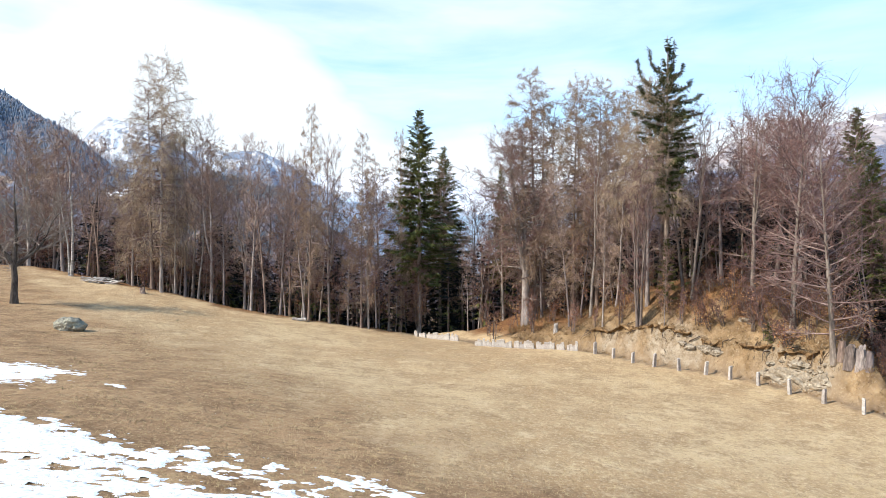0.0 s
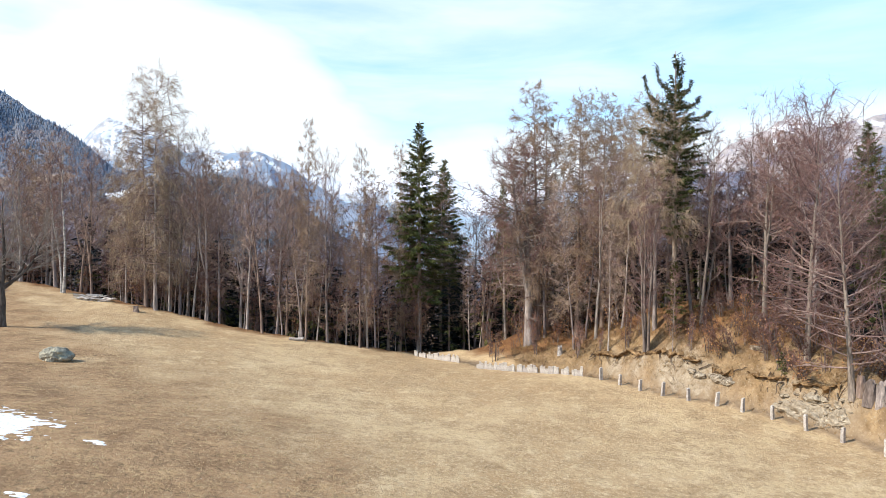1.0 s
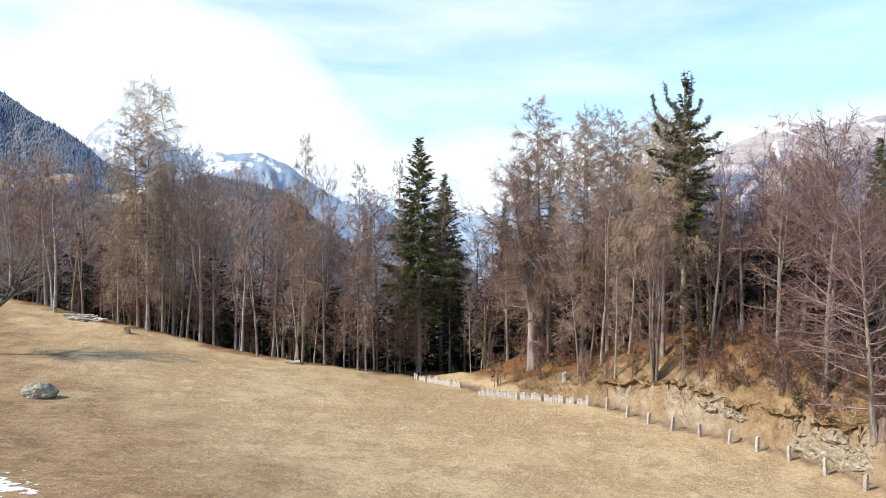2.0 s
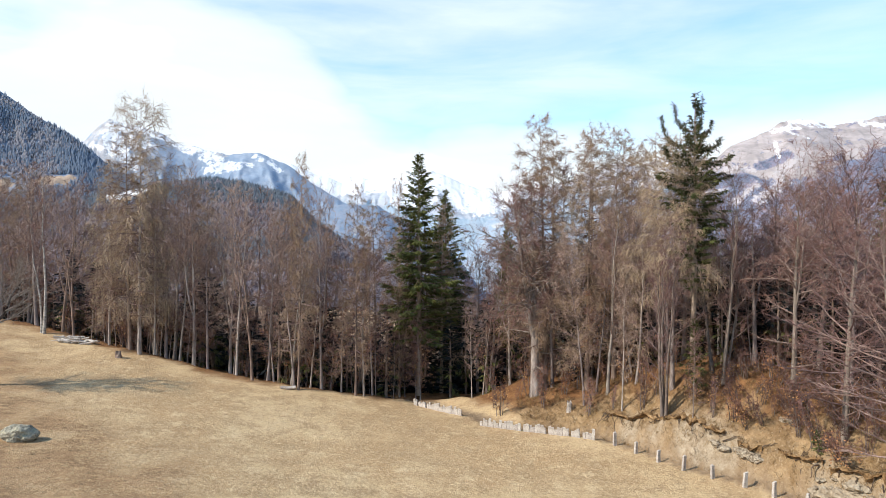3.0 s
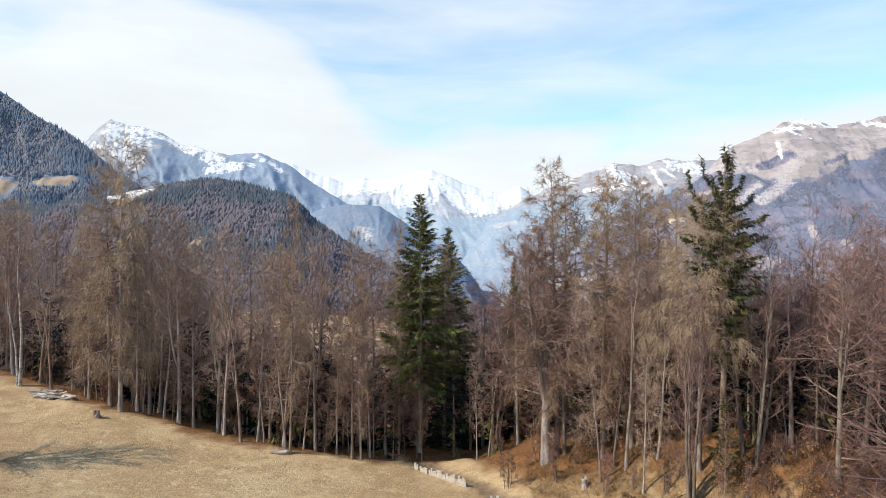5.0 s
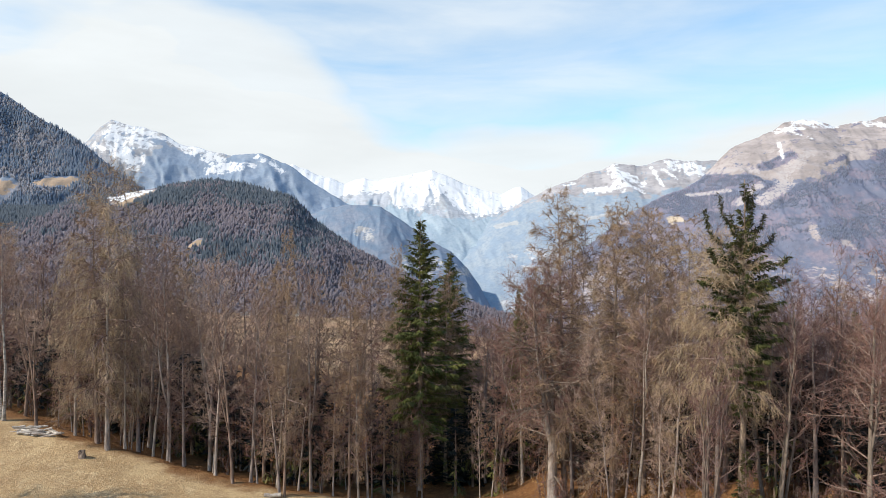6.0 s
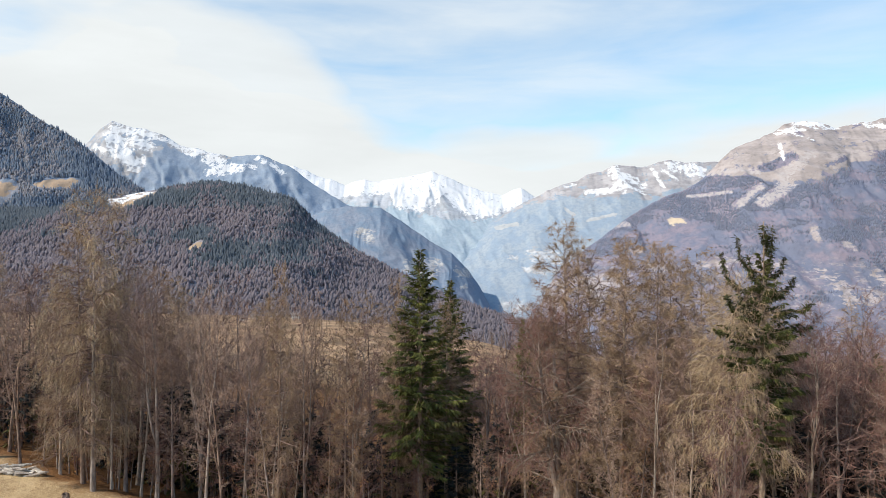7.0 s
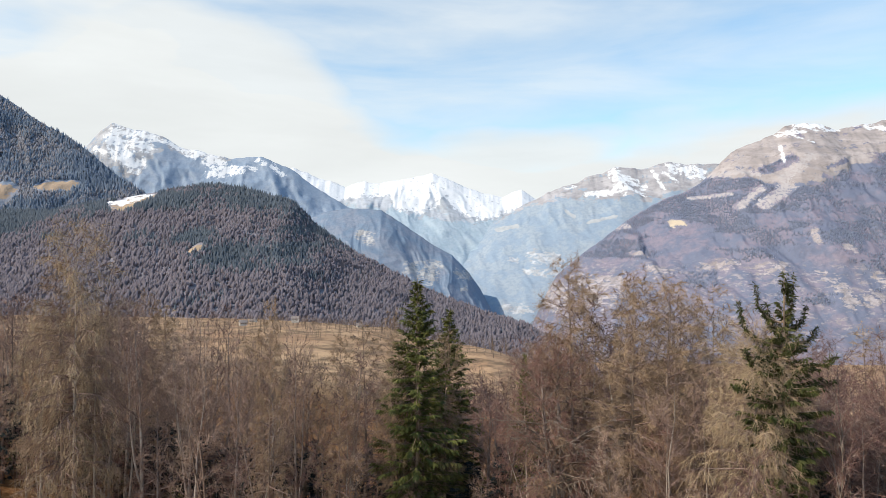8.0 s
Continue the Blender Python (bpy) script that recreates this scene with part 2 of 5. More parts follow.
class Geo:
    """Gathers the faces of one part."""

    def __init__(self):
        self.v, self.f, self.n = [], [], 0

    def add(self, verts, faces):
        self.v.append(np.asarray(verts, float))
        self.f.extend(tuple(i + self.n for i in f) for f in faces)
        self.n += len(verts)

    def tube(self, pts, radii, sides=5, cap=False):
        pts = np.asarray(pts, float)
        n = len(pts)
        d = np.gradient(pts, axis=0)
        d /= np.linalg.norm(d, axis=1)[:, None] + 1e-9
        ref = np.where(np.abs(d[:, 2:3]) > 0.9, np.array([[1.0, 0, 0]]), np.array([[0, 0, 1.0]]))
        u = np.cross(d, ref)
        u /= np.linalg.norm(u, axis=1)[:, None] + 1e-9
        w = np.cross(d, u)
        a = np.arange(sides) / sides * 2 * math.pi
        ring = pts[:, None] + np.asarray(radii)[:, None, None] * (np.cos(a)[None, :, None] * u[:, None] + np.sin(a)[None, :, None] * w[:, None])
        faces = [(i * sides + k, i * sides + (k + 1) % sides, (i + 1) * sides + (k + 1) % sides, (i + 1) * sides + k)
                 for i in range(n - 1) for k in range(sides)]
        if cap:
            faces.append(tuple((n - 1) * sides + k for k in range(sides)))
        self.add(ring.reshape(-1, 3), faces)

    def slivers(self, base, way, length, width, rng):
        """Many fine tapering twigs, one triangle each."""
        m = len(base)
        side = np.cross(way, rng.normal(size=(m, 3)))
        side /= np.linalg.norm(side, axis=1)[:, None] + 1e-9
        w = np.asarray(width).reshape(-1, 1)
        v = np.stack([base - side * w, base + side * w, base + way * np.asarray(length).reshape(-1, 1)], 1).reshape(-1, 3)
        self.add(v, np.arange(3 * m).reshape(-1, 3))

    def sprays(self, base, way, length, width, rng):
        """Many narrow lozenges, two triangles each: needles on their shoots, or leaves."""
        m = len(base)
        side = np.cross(way, rng.normal(size=(m, 3)) * 0.5 + np.array([0, 0, 1.0]))
        side /= np.linalg.norm(side, axis=1)[:, None] + 1e-9
        L, w = np.asarray(length).reshape(-1, 1), np.asarray(width).reshape(-1, 1)
        mid = base + way * L * 0.45
        v = np.stack([base, mid + side * w, base + way * L, mid - side * w], 1).reshape(-1, 3)
        self.add(v, np.arange(4 * m).reshape(-1, 4))

    def mesh(self, name, mat, smooth=False):
        return mesh(name, np.concatenate(self.v), self.f, mat, smooth)


def unit(v):
    return v / (np.linalg.norm(v, axis=-1, keepdims=True) + 1e-9)


# ---- the lie of the land ----
FENCE = [(27, 12), (23.6, 22), (20.9, 30.3), (20.3, 32.7), (19.7, 34.7), (18.8, 36.9), (16.8, 39.6), (14.5, 42.2), (12.4, 45.5), (10.3, 47.9), (6.6, 50.3), (2.7, 52.4), (1.4, 55.8), (-2.6, 60), (-6, 64.5), (-12, 74)]


def lane_side(x, y):
    """Distance from the line of posts along the lane, positive on the lane's side."""
    best, out = np.full(np.shape(x), 1e9), np.zeros(np.shape(x))
    for (ax, ay), (bx, by) in zip(FENCE, FENCE[1:]):
        dx, dy = bx - ax, by - ay
        t = np.clip(((x - ax) * dx + (y - ay) * dy) / (dx * dx + dy * dy), 0, 1)
        px, py = x - ax - t * dx, y - ay - t * dy
        d = np.hypot(px, py)
        side = np.where(dx * py - dy * px < 0, 1.0, -1.0)
        out = np.where(d < best, d * side, out)
        best = np.minimum(best, d)
    return out


def wood_edge(x):
    """How far off the meadow ends and the wood begins."""
    return np.interp(x, [-90, -45, -37, -30, -20, -12.7, -2.5, 3, 8, 14, 22, 60], [76, 70, 67, 63.5, 61.7, 60.2, 61.6, 61, 63, 67, 69, 72])


def land(x, y):
    x, y = np.asarray(x, float), np.asarray(y, float)
    u, v = np.clip(x, -46, 22) / 10, (np.clip(y, 2, 66) - 40) / 10
    z = -7.221 - 0.812 * u - 0.455 * v + 0.201 * u * u + 0.164 * u * v + 0.048 * v * v
    z = z + 0.0486 * u ** 3 + 0.086 * u * u * v - 0.003 * u * v * v + 0.006 * v ** 3
    for bx, by, size, tall in ((-30, 63, 6, 0.45), (-3, 60, 6, -0.45), (-12, 24, 5, 0.3), (-3, 35, 5, -0.25), (-9, 42.6, 5, -0.25), (10, 48, 4, 0.25), (19.5, 34, 4, -0.2)):
        z = z + tall * np.exp(-((x - bx) ** 2 + (y - by) ** 2) / size ** 2)
    z = z + 0.06 * np.clip(-46 - x, 0, 60) - 0.02 * np.clip(x - 30, 0, 60)
    z = z + 0.07 * fractal(x * 0.2, y * 0.2, 1) + 0.03 * fractal(x * 0.9, y * 0.9, 2)
    # the lane, and the bank above it with its broken cut face
    s = lane_side(x, y)
    foot = np.interp(x, [8, 13], [1.7, 0.95]) + 0.3 * fractal(x * 0.35, y * 0.35, 21, 2)
    share = np.interp(x, [3, 8, 11, 14, 17], [0.1, 0.32, 0.55, 0.9, 1.0]) * step(14, 30, y) * (1 - step(75, 100, y)) * (1 - 0.4 * step(50, 57, y) * step(9, 12, x))
    rise = 2.0 * step(foot, foot + 1.3, s) + 1.3 * step(foot + 1, foot + 3.2, s) + 1.7 * step(foot + 2.5, foot + 7, s) - 5.5 * step(foot + 8, foot + 34, s)
    crag = 0.5 * (np.abs(fractal(x * 0.55, y * 0.55, 5, 4)) * 2 - 0.4) * step(foot + 0.2, foot + 1.5, s)
    z = z + (rise + crag) * share
    # the far side of the bank drops into the wood
    z = z - 3.8 * step(0, 2.4, x - 22.4 - 0.3 * (y - 33)) * (1 - step(44, 54, y)) * step(27, 31, y)
    z = z - 0.12 * step(0.35, 0.8, s) * (1 - step(1.3, 1.7, s)) * step(20, 26, y) * (x < 12)
    # behind the edge of the wood the slope falls to the fields below, then to the valley
    d = y - wood_edge(x)
    z = z + 0.35 * np.abs(fractal(x * 0.6, y * 0.6, 77, 3)) * step(-1.5, 0.2, d) * (1 - step(3, 8, d)) - 0.7 * step(0, 2.5, d) - 13 * step(0, 45, d) - 22 * step(35, 260, d) - 62 * step(240, 1050, d)
    z = z - 170 * step(500, 2300, d + 1.1 * x) - 140 * step(-20, 320, x - 38 + 0.2 * (y - 310)) * step(70, 260, d)
    z = z + 9.0 * fractal(x * 0.007, y * 0.007, 8) * step(90, 400, d)
    return z


def spaced(lo, hi, fine, a, b, grow=1.16):
    """Even steps between a and b, widening outwards to lo and hi."""
    mid = list(np.arange(a, b + fine / 2, fine))
    up, s = [mid[-1]], fine
    while up[-1] < hi:
        s *= grow
        up.append(up[-1] + s)
    down, s = [mid[0]], fine
    while down[-1] > lo:
        s *= grow
        down.append(down[-1] - s)
    return np.array(down[:0:-1] + mid + up[1:])


def grid_mesh(name, X, Y, Z, mat, keep=None, smooth=True):
    r, c = X.shape
    i = np.arange(r * c).reshape(r, c)
    f = np.stack([i[:-1, :-1], i[:-1, 1:], i[1:, 1:], i[1:, :-1]], -1).reshape(-1, 4)
    v = np.stack([X, Y, Z], -1).reshape(-1, 3)
    if keep is not None:
        k = keep.reshape(-1)
        f = f[k[f].all(axis=1)]
        used = np.unique(f)
        back = np.zeros(r * c, int)
        back[used] = np.arange(len(used))
        v, f = v[used], back[f]
    return mesh(name, v, f, mat, smooth)


def mix_colour(n, l, factor, a, b):
    m = n.new("ShaderNodeMix")
    m.data_type = "RGBA"
    l.new(factor, m.inputs["Factor"])
    for key, v in (("A", a), ("B", b)):
        if isinstance(v, tuple):
            m.inputs[key].default_value = (*v, 1)
        else:
            l.new(v, m.inputs[key])
    return m.outputs["Result"]


def ground_material():
    """Dry grass, leaf litter under the trees, the trodden lane, bare earth and pale rubble on the bank, fields beyond."""
    m = bpy.data.materials.new("winter_ground")
    m.use_nodes = True
    n, l = m.node_tree.nodes, m.node_tree.links
    b = n["Principled BSDF"]
    b.inputs["Roughness"].default_value, b.inputs["Specular IOR Level"].default_value = 0.95, 0.1
    pos = n.new("ShaderNodeNewGeometry").outputs["Position"]

    def grain(scale, detail=5, rough=0.6, lo=0.3, hi=0.7, stretch=None):
        t = n.new("ShaderNodeTexNoise")
        t.inputs["Scale"].default_value, t.inputs["Detail"].default_value, t.inputs["Roughness"].default_value = scale, detail, rough
        src = pos
        if stretch:
            mp = n.new("ShaderNodeMapping")
            mp.inputs["Scale"].default_value, mp.inputs["Rotation"].default_value = stretch, (0, 0, 0.5)
            l.new(pos, mp.inputs["Vector"])
            src = mp.outputs[0]
        l.new(src, t.inputs["Vector"])
        r = n.new("ShaderNodeMapRange")
        r.inputs["From Min"].default_value, r.inputs["From Max"].default_value = lo, hi
        l.new(t.outputs["Fac"], r.inputs["Value"])
        return r.outputs[0]

    def zone(name):
        return n_attr(name)

    def n_attr(name):
        t = n.new("ShaderNodeAttribute")
        t.attribute_name = name
        return t.outputs["Fac"]

    grass = mix_colour(n, l, grain(0.11, 6, 0.68, 0.42, 0.58), (0.43, 0.285, 0.15), (0.57, 0.415, 0.235))
    grass = mix_colour(n, l, grain(0.5, 7, 0.75, 0.47, 0.60), grass, (0.37, 0.25, 0.135))
    grass = mix_colour(n, l, grain(0.9, 6, 0.75, 0.53, 0.64), grass, (0.61, 0.455, 0.27))
    grass = mix_colour(n, l, grain(1.9, 7, 0.82, 0.54, 0.66), grass, (0.31, 0.205, 0.108))
    grass = mix_colour(n, l, grain(6.0, 4, 0.8, 0.50, 0.66), grass, (0.62, 0.475, 0.29))
    grass = mix_colour(n, l, grain(4.5, 5, 0.85, 0.54, 0.68), grass, (0.285, 0.19, 0.10))
    damp = mix_colour(n, l, grain(0.4, 6, 0.7, 0.40, 0.60), (0.20, 0.115, 0.06), (0.36, 0.225, 0.12))
    damp = mix_colour(n, l, grain(1.1, 5, 0.7, 0.52, 0.68, (1, 1.6, 1)), damp, (0.45, 0.30, 0.155))
    damp = mix_colour(n, l, grain(6.0, 4, 0.75, 0.52, 0.76), damp, (0.44, 0.31, 0.175))
    damp = mix_colour(n, l, grain(2.2, 5, 0.75, 0.54, 0.70), damp, (0.11, 0.07, 0.038))
    litter = mix_colour(n, l, grain(0.8, 5, 0.7, 0.3, 0.7), (0.12, 0.055, 0.025), (0.26, 0.13, 0.055))
    litter = mix_colour(n, l, grain(5.0, 4, 0.75, 0.5, 0.75), litter, (0.34, 0.19, 0.09))
    litter = mix_colour(n, l, grain(2.6, 4, 0.75, 0.55, 0.75), litter, (0.07, 0.045, 0.03))
    lane = mix_colour(n, l, grain(1.5, 5, 0.7, 0.3, 0.7), (0.18, 0.12, 0.072), (0.31, 0.225, 0.145))
    earth = mix_colour(n, l, grain(0.9, 6, 0.75, 0.38, 0.62), (0.13, 0.074, 0.034), (0.34, 0.225, 0.115))
    earth = mix_colour(n, l, grain(3.0, 5, 0.75, 0.52, 0.72), earth, (0.13, 0.085, 0.05))
    earth = mix_colour(n, l, grain(6.0, 4, 0.7, 0.57, 0.77), earth, (0.5, 0.40, 0.27))
    field = mix_colour(n, l, grain(0.012, 6, 0.7, 0.38, 0.62), (0.33, 0.205, 0.125), (0.49, 0.33, 0.20))
    field = mix_colour(n, l, grain(0.05, 6, 0.75, 0.46, 0.58), field, (0.17, 0.115, 0.075))
    col = mix_colour(n, l, zone("damp"), grass, damp)
    col = mix_colour(n, l, zone("litter"), col, litter)
    col = mix_colour(n, l, zone("earth"), col, earth)
    scree = mix_colour(n, l, grain(2.2, 6, 0.75, 0.35, 0.65), (0.27, 0.20, 0.125), (0.48, 0.395, 0.285))
    scree = mix_colour(n, l, grain(6.0, 5, 0.75, 0.56, 0.72), scree, (0.17, 0.12, 0.075))
    col = mix_colour(n, l, zone("scree"), col, scree)
    col = mix_colour(n, l, zone("lane"), col, lane)
    col = mix_colour(n, l, zone("field"), col, field)
    l.new(col, b.inputs["Base Color"])
    bp = n.new("ShaderNodeBump")
    bp.inputs["Strength"].default_value, bp.inputs["Distance"].default_value = 0.9, 0.09
    l.new(grain(4.0, 5, 0.75, 0.2, 0.8), bp.inputs["Height"])
    l.new(bp.outputs[0], b.inputs["Normal"])
    return m


gx, gy = np.meshgrid(spaced(-4900, 4900, 0.52, -48, 36), spaced(-900, 4900, 0.52, 8, 74))
ground = new("ground", grid_mesh("ground", gx, gy, land(gx, gy), ground_material()))
tagged(ground, "dry straw-coloured winter meadow falling to a leafy wood", "ground", kind="structure")
side_g, deep_g = lane_side(gx, gy), gy - wood_edge(gx)
blot = fractal(gx * 0.5, gy * 0.5, 31, 4)
near_g = step(18, 26, gy) * (1 - step(90, 130, gy))
scree_g = np.zeros_like(gx)
for cx, cy, wide in ((12.6, 47.6, 0.8), (13.9, 46.0, 0.9), (15.2, 44.4, 1.1), (16.2, 43.0, 1.1), (17.0, 41.8, 0.9), (17.9, 40.6, 0.9), (20.1, 37.3, 1.0), (20.8, 36.0, 1.0), (21.3, 34.7, 0.9)):
    scree_g = np.maximum(scree_g, np.exp(-((gx - cx) ** 2 + (gy - cy) ** 2) / wide ** 2))
zones = {
    "scree": np.clip(1.5 * scree_g + 1.3 * blot - 0.25, 0, 1) * step(0.8, 1.2, side_g) * (scree_g > 0.05),
    "litter": np.maximum(step(-1.6, 0.2, deep_g + 1.6 * blot - np.clip((gx + 8) * 0.15, 0, 1.2)), step(2.6, 5.5, side_g + 2.0 * blot) * (gx > -2)) * (1 - step(120, 200, deep_g)),
    "earth": 0.8 * step(0.8, 1.3, side_g + 0.3 * blot) * (1 - step(3.2, 5.0, side_g + 1.5 * blot)) * near_g * (gx > 6),
    "lane": step(0.2, 0.5, side_g + 0.15 * blot) * (1 - step(0, 0.5, side_g - np.interp(gx, [8, 13], [1.6, 0.85]) + 0.2 * blot)) * near_g * (deep_g < 6),
    "field": step(120, 200, deep_g),
    "damp": np.clip(0.88 * (1 - step(-7.5, 6.5, gx + 0.95 * (gy - 20) + 9 * blot)), 0, 1),
}
for zone_name, values in zones.items():
    at = ground.data.attributes.new(zone_name, "FLOAT", "POINT")
    at.data.foreach_set("value", values.astype(np.float32).ravel())


# ---- distance ----
def ridge_material(name, wood, bare, rock, straw=(0.42, 0.33, 0.24), cliff=(0.46, 0.43, 0.42), scree=(0.5, 0.48, 0.47), snow=(0.74, 0.76, 0.79), drift=0.008, bump=0.8):
    """Woods of two tones in drifts; rock, snow, scree, cliff and meadow lie where the zones of the mountain say."""
    m = bpy.data.materials.new(name)
    m.use_nodes = True
    n, l = m.node_tree.nodes, m.node_tree.links
    b = n["Principled BSDF"]
    b.inputs["Roughness"].default_value, b.inputs["Specular IOR Level"].default_value = 1.0, 0.0
    pos = n.new("ShaderNodeNewGeometry").outputs["Position"]

    def grain(scale, detail, rough, lo, hi, to=(0.0, 1.0), stretch=None):
        src = pos
        if stretch:
            mp = n.new("ShaderNodeMapping")
            mp.inputs["Scale"].default_value, mp.inputs["Rotation"].default_value = stretch, (0, 0.12, 0)
            l.new(pos, mp.inputs["Vector"])
            src = mp.outputs[0]
        t = n.new("ShaderNodeTexNoise")
        t.inputs["Scale"].default_value, t.inputs["Detail"].default_value, t.inputs["Roughness"].default_value = scale, detail, rough
        l.new(src, t.inputs["Vector"])
        r = n.new("ShaderNodeMapRange")
        r.inputs["From Min"].default_value, r.inputs["From Max"].default_value = lo, hi
        r.inputs["To Min"].default_value, r.inputs["To Max"].default_value = to
        l.new(t.outputs["Fac"], r.inputs["Value"])
        return r.outputs[0]

    def zone(attribute, size, ragged=0.9, stretch=None):
        t = n.new("ShaderNodeAttribute")
        t.attribute_name = attribute
        s = n.new("ShaderNodeMath")
        l.new(t.outputs["Fac"], s.inputs[0])
        l.new(grain(size, 8, 0.74, 0.36, 0.64, (-ragged / 2, ragged / 2), stretch), s.inputs[1])
        r = n.new("ShaderNodeMapRange")
        r.inputs["From Min"].default_value, r.inputs["From Max"].default_value = 0.44, 0.56
        l.new(s.outputs[0], r.inputs["Value"])
        inside = n.new("ShaderNodeMapRange")
        inside.inputs["From Min"].default_value, inside.inputs["From Max"].default_value = 0.06, 0.2
        l.new(t.outputs["Fac"], inside.inputs["Value"])
        both = n.new("ShaderNodeMath")
        both.operation = "MULTIPLY"
        l.new(r.outputs[0], both.inputs[0])
        l.new(inside.outputs[0], both.inputs[1])
        return both.outputs[0]

    def shaded(c, k):
        return tuple(v * k for v in c)

    col = mix_colour(n, l, grain(drift, 7, 0.68, 0.45, 0.56), wood, bare)
    col = mix_colour(n, l, grain(0.05, 4, 0.7, 0.45, 0.75), col, shaded(wood, 0.85))
    stone = mix_colour(n, l, grain(0.006, 7, 0.7, 0.4, 0.62, stretch=(1, 1, 3.2)), shaded(rock, 0.8), shaded(rock, 1.12))
    stone = mix_colour(n, l, grain(0.02, 6, 0.72, 0.52, 0.66), stone, shaded(rock, 0.66))
    meadow = mix_colour(n, l, grain(0.02, 5, 0.65, 0.35, 0.65), shaded(straw, 0.85), shaded(straw, 1.1))
    crag = mix_colour(n, l, grain(0.03, 6, 0.75, 0.42, 0.6, stretch=(1, 1, 0.45)), shaded(cliff, 0.72), shaded(cliff, 1.15))
    col = mix_colour(n, l, zone("rock", 0.014, 1.5), col, stone)
    col = mix_colour(n, l, zone("straw", 0.02, 0.6), col, meadow)
    col = mix_colour(n, l, zone("cliff", 0.045, 1.7, (0.5, 0.5, 1.4)), col, crag)
    col = mix_colour(n, l, zone("scree", 0.05, 1.7), col, mix_colour(n, l, grain(0.05, 5, 0.7, 0.4, 0.6), shaded(scree, 0.9), scree))
    col = mix_colour(n, l, zone("snow", 0.03, 1.35), col, mix_colour(n, l, grain(0.006, 5, 0.6, 0.4, 0.65), snow, shaded(snow, 0.93)))
    l.new(col, b.inputs["Base Color"])
    relief = n.new("ShaderNodeBump")
    relief.inputs["Strength"].default_value, relief.inputs["Distance"].default_value = bump, 10.0
    l.new(grain(0.012, 7, 0.62, 0.0, 1.0), relief.inputs["Height"])
    l.new(relief.outputs[0], b.inputs["Normal"])
    return m


def ridge_height(crest, x):
    return np.interp(x, [p[0] for p in crest], [p[1] for p in crest])


def strokes(X, Z, lines):
    """1 along each line, fading to 0 at twice its half-width: x and height of both ends, half-width."""
    out = np.zeros(X.shape)
    for ax, az, bx, bz, r in lines:
        dx, dz = bx - ax, bz - az
        t = np.clip(((X - ax) * dx + (Z - az) * dz) / (dx * dx + dz * dz + 1e-6), 0, 1)
        out = np.maximum(out, np.clip(1 - np.hypot(X - ax - t * dx, Z - az - t * dz) / (1.9 * r), 0, 0.78))
    return out


def ridge(name, label, away, crest, base, deep, mat, seed, jag=10.0, relief=60.0, grain=300.0, cells=300, rows=84, above=None, crags=None, **marks):
    """A mountain: a crest line in metres, its near face running down to the base over that depth, with spurs and gullies, and a short back face.
    above: a zone that begins over a line of heights; crags: the height below which small cliffs break through; marks: zones drawn as strokes on the face."""
    u = np.linspace(crest[0][0], crest[-1][0], cells)
    base = ridge_height(base, u)[None, :] if isinstance(base, list) else base
    s = np.concatenate([np.linspace(0, 1, rows), np.linspace(1.06, 1.4, 5)])
    U, S = np.meshgrid(u, s)
    top = ridge_height(crest, U) + jag * fractal(U * 0.009, U * 0 + seed, seed, 5, 0.62) * step(0.75, 1.0, S)
    face = np.where(S <= 1, S, 1 - (S - 1) * 1.2)
    Y = away - deep * (1 - S)
    X = U * (0.35 + 0.65 * Y / away)
    span = np.maximum(top, base + 5) - base
    Z = base + span * face
    plain = Z.copy()
    wx = X + grain * 0.5 * fractal(X / grain, Y / grain, seed + 2, 3)
    wz = Z + grain * 0.3 * fractal(X / grain, Z / grain, seed + 4, 3)
    spur = np.zeros_like(X)
    for o in range(5):
        k = 2 ** o / grain
        spur = spur + 0.52 ** o * (1 - 2 * np.abs(smooth_noise((wx + 0.45 * wz) * k, wz * k * 0.5, seed + 7 + o) * 2 - 1))
    body = step(0, 0.2, S) * (1 - step(0.82, 1.0, S))
    Y = Y - relief * spur * body
    Z = Z + relief * 0.2 * spur * body
    Z = np.where(S < 1, np.minimum(Z, base + span * (S + (1 - S) * 0.55)), Z)
    ob = new(name, grid_mesh(name, X, Y, Z, mat))
    tagged(ob, label, "mountain", kind="structure")
    zones = {zone: strokes(X, plain, lines) for zone, lines in marks.items()}
    if above:
        for zone, line in above.items():
            over = np.clip(0.5 + (plain - ridge_height(line, X) + 22 * fractal(X / 90, plain / 60, seed + 30)) / 60, 0, 1)
            zones[zone] = np.maximum(zones.get(zone, 0 * X), over)
    if crags is not None:
        zones["cliff"] = np.maximum(zones["cliff"], 0.15 * (1 - step(crags - 60, crags + 40, plain)))
    if "wood" in zones:
        zones["rock"] = zones["rock"] * (1 - step(0.3, 0.6, zones.pop("wood")))
    for zone, values in zones.items():
        at = ob.data.attributes.new(zone, "FLOAT", "POINT")
        at.data.foreach_set("value", np.ascontiguousarray(values, dtype=np.float32).ravel())
    closed = np.max([v for v in zones.values()], axis=0) if zones else 0 * X
    return X, Y, Z, closed, rows


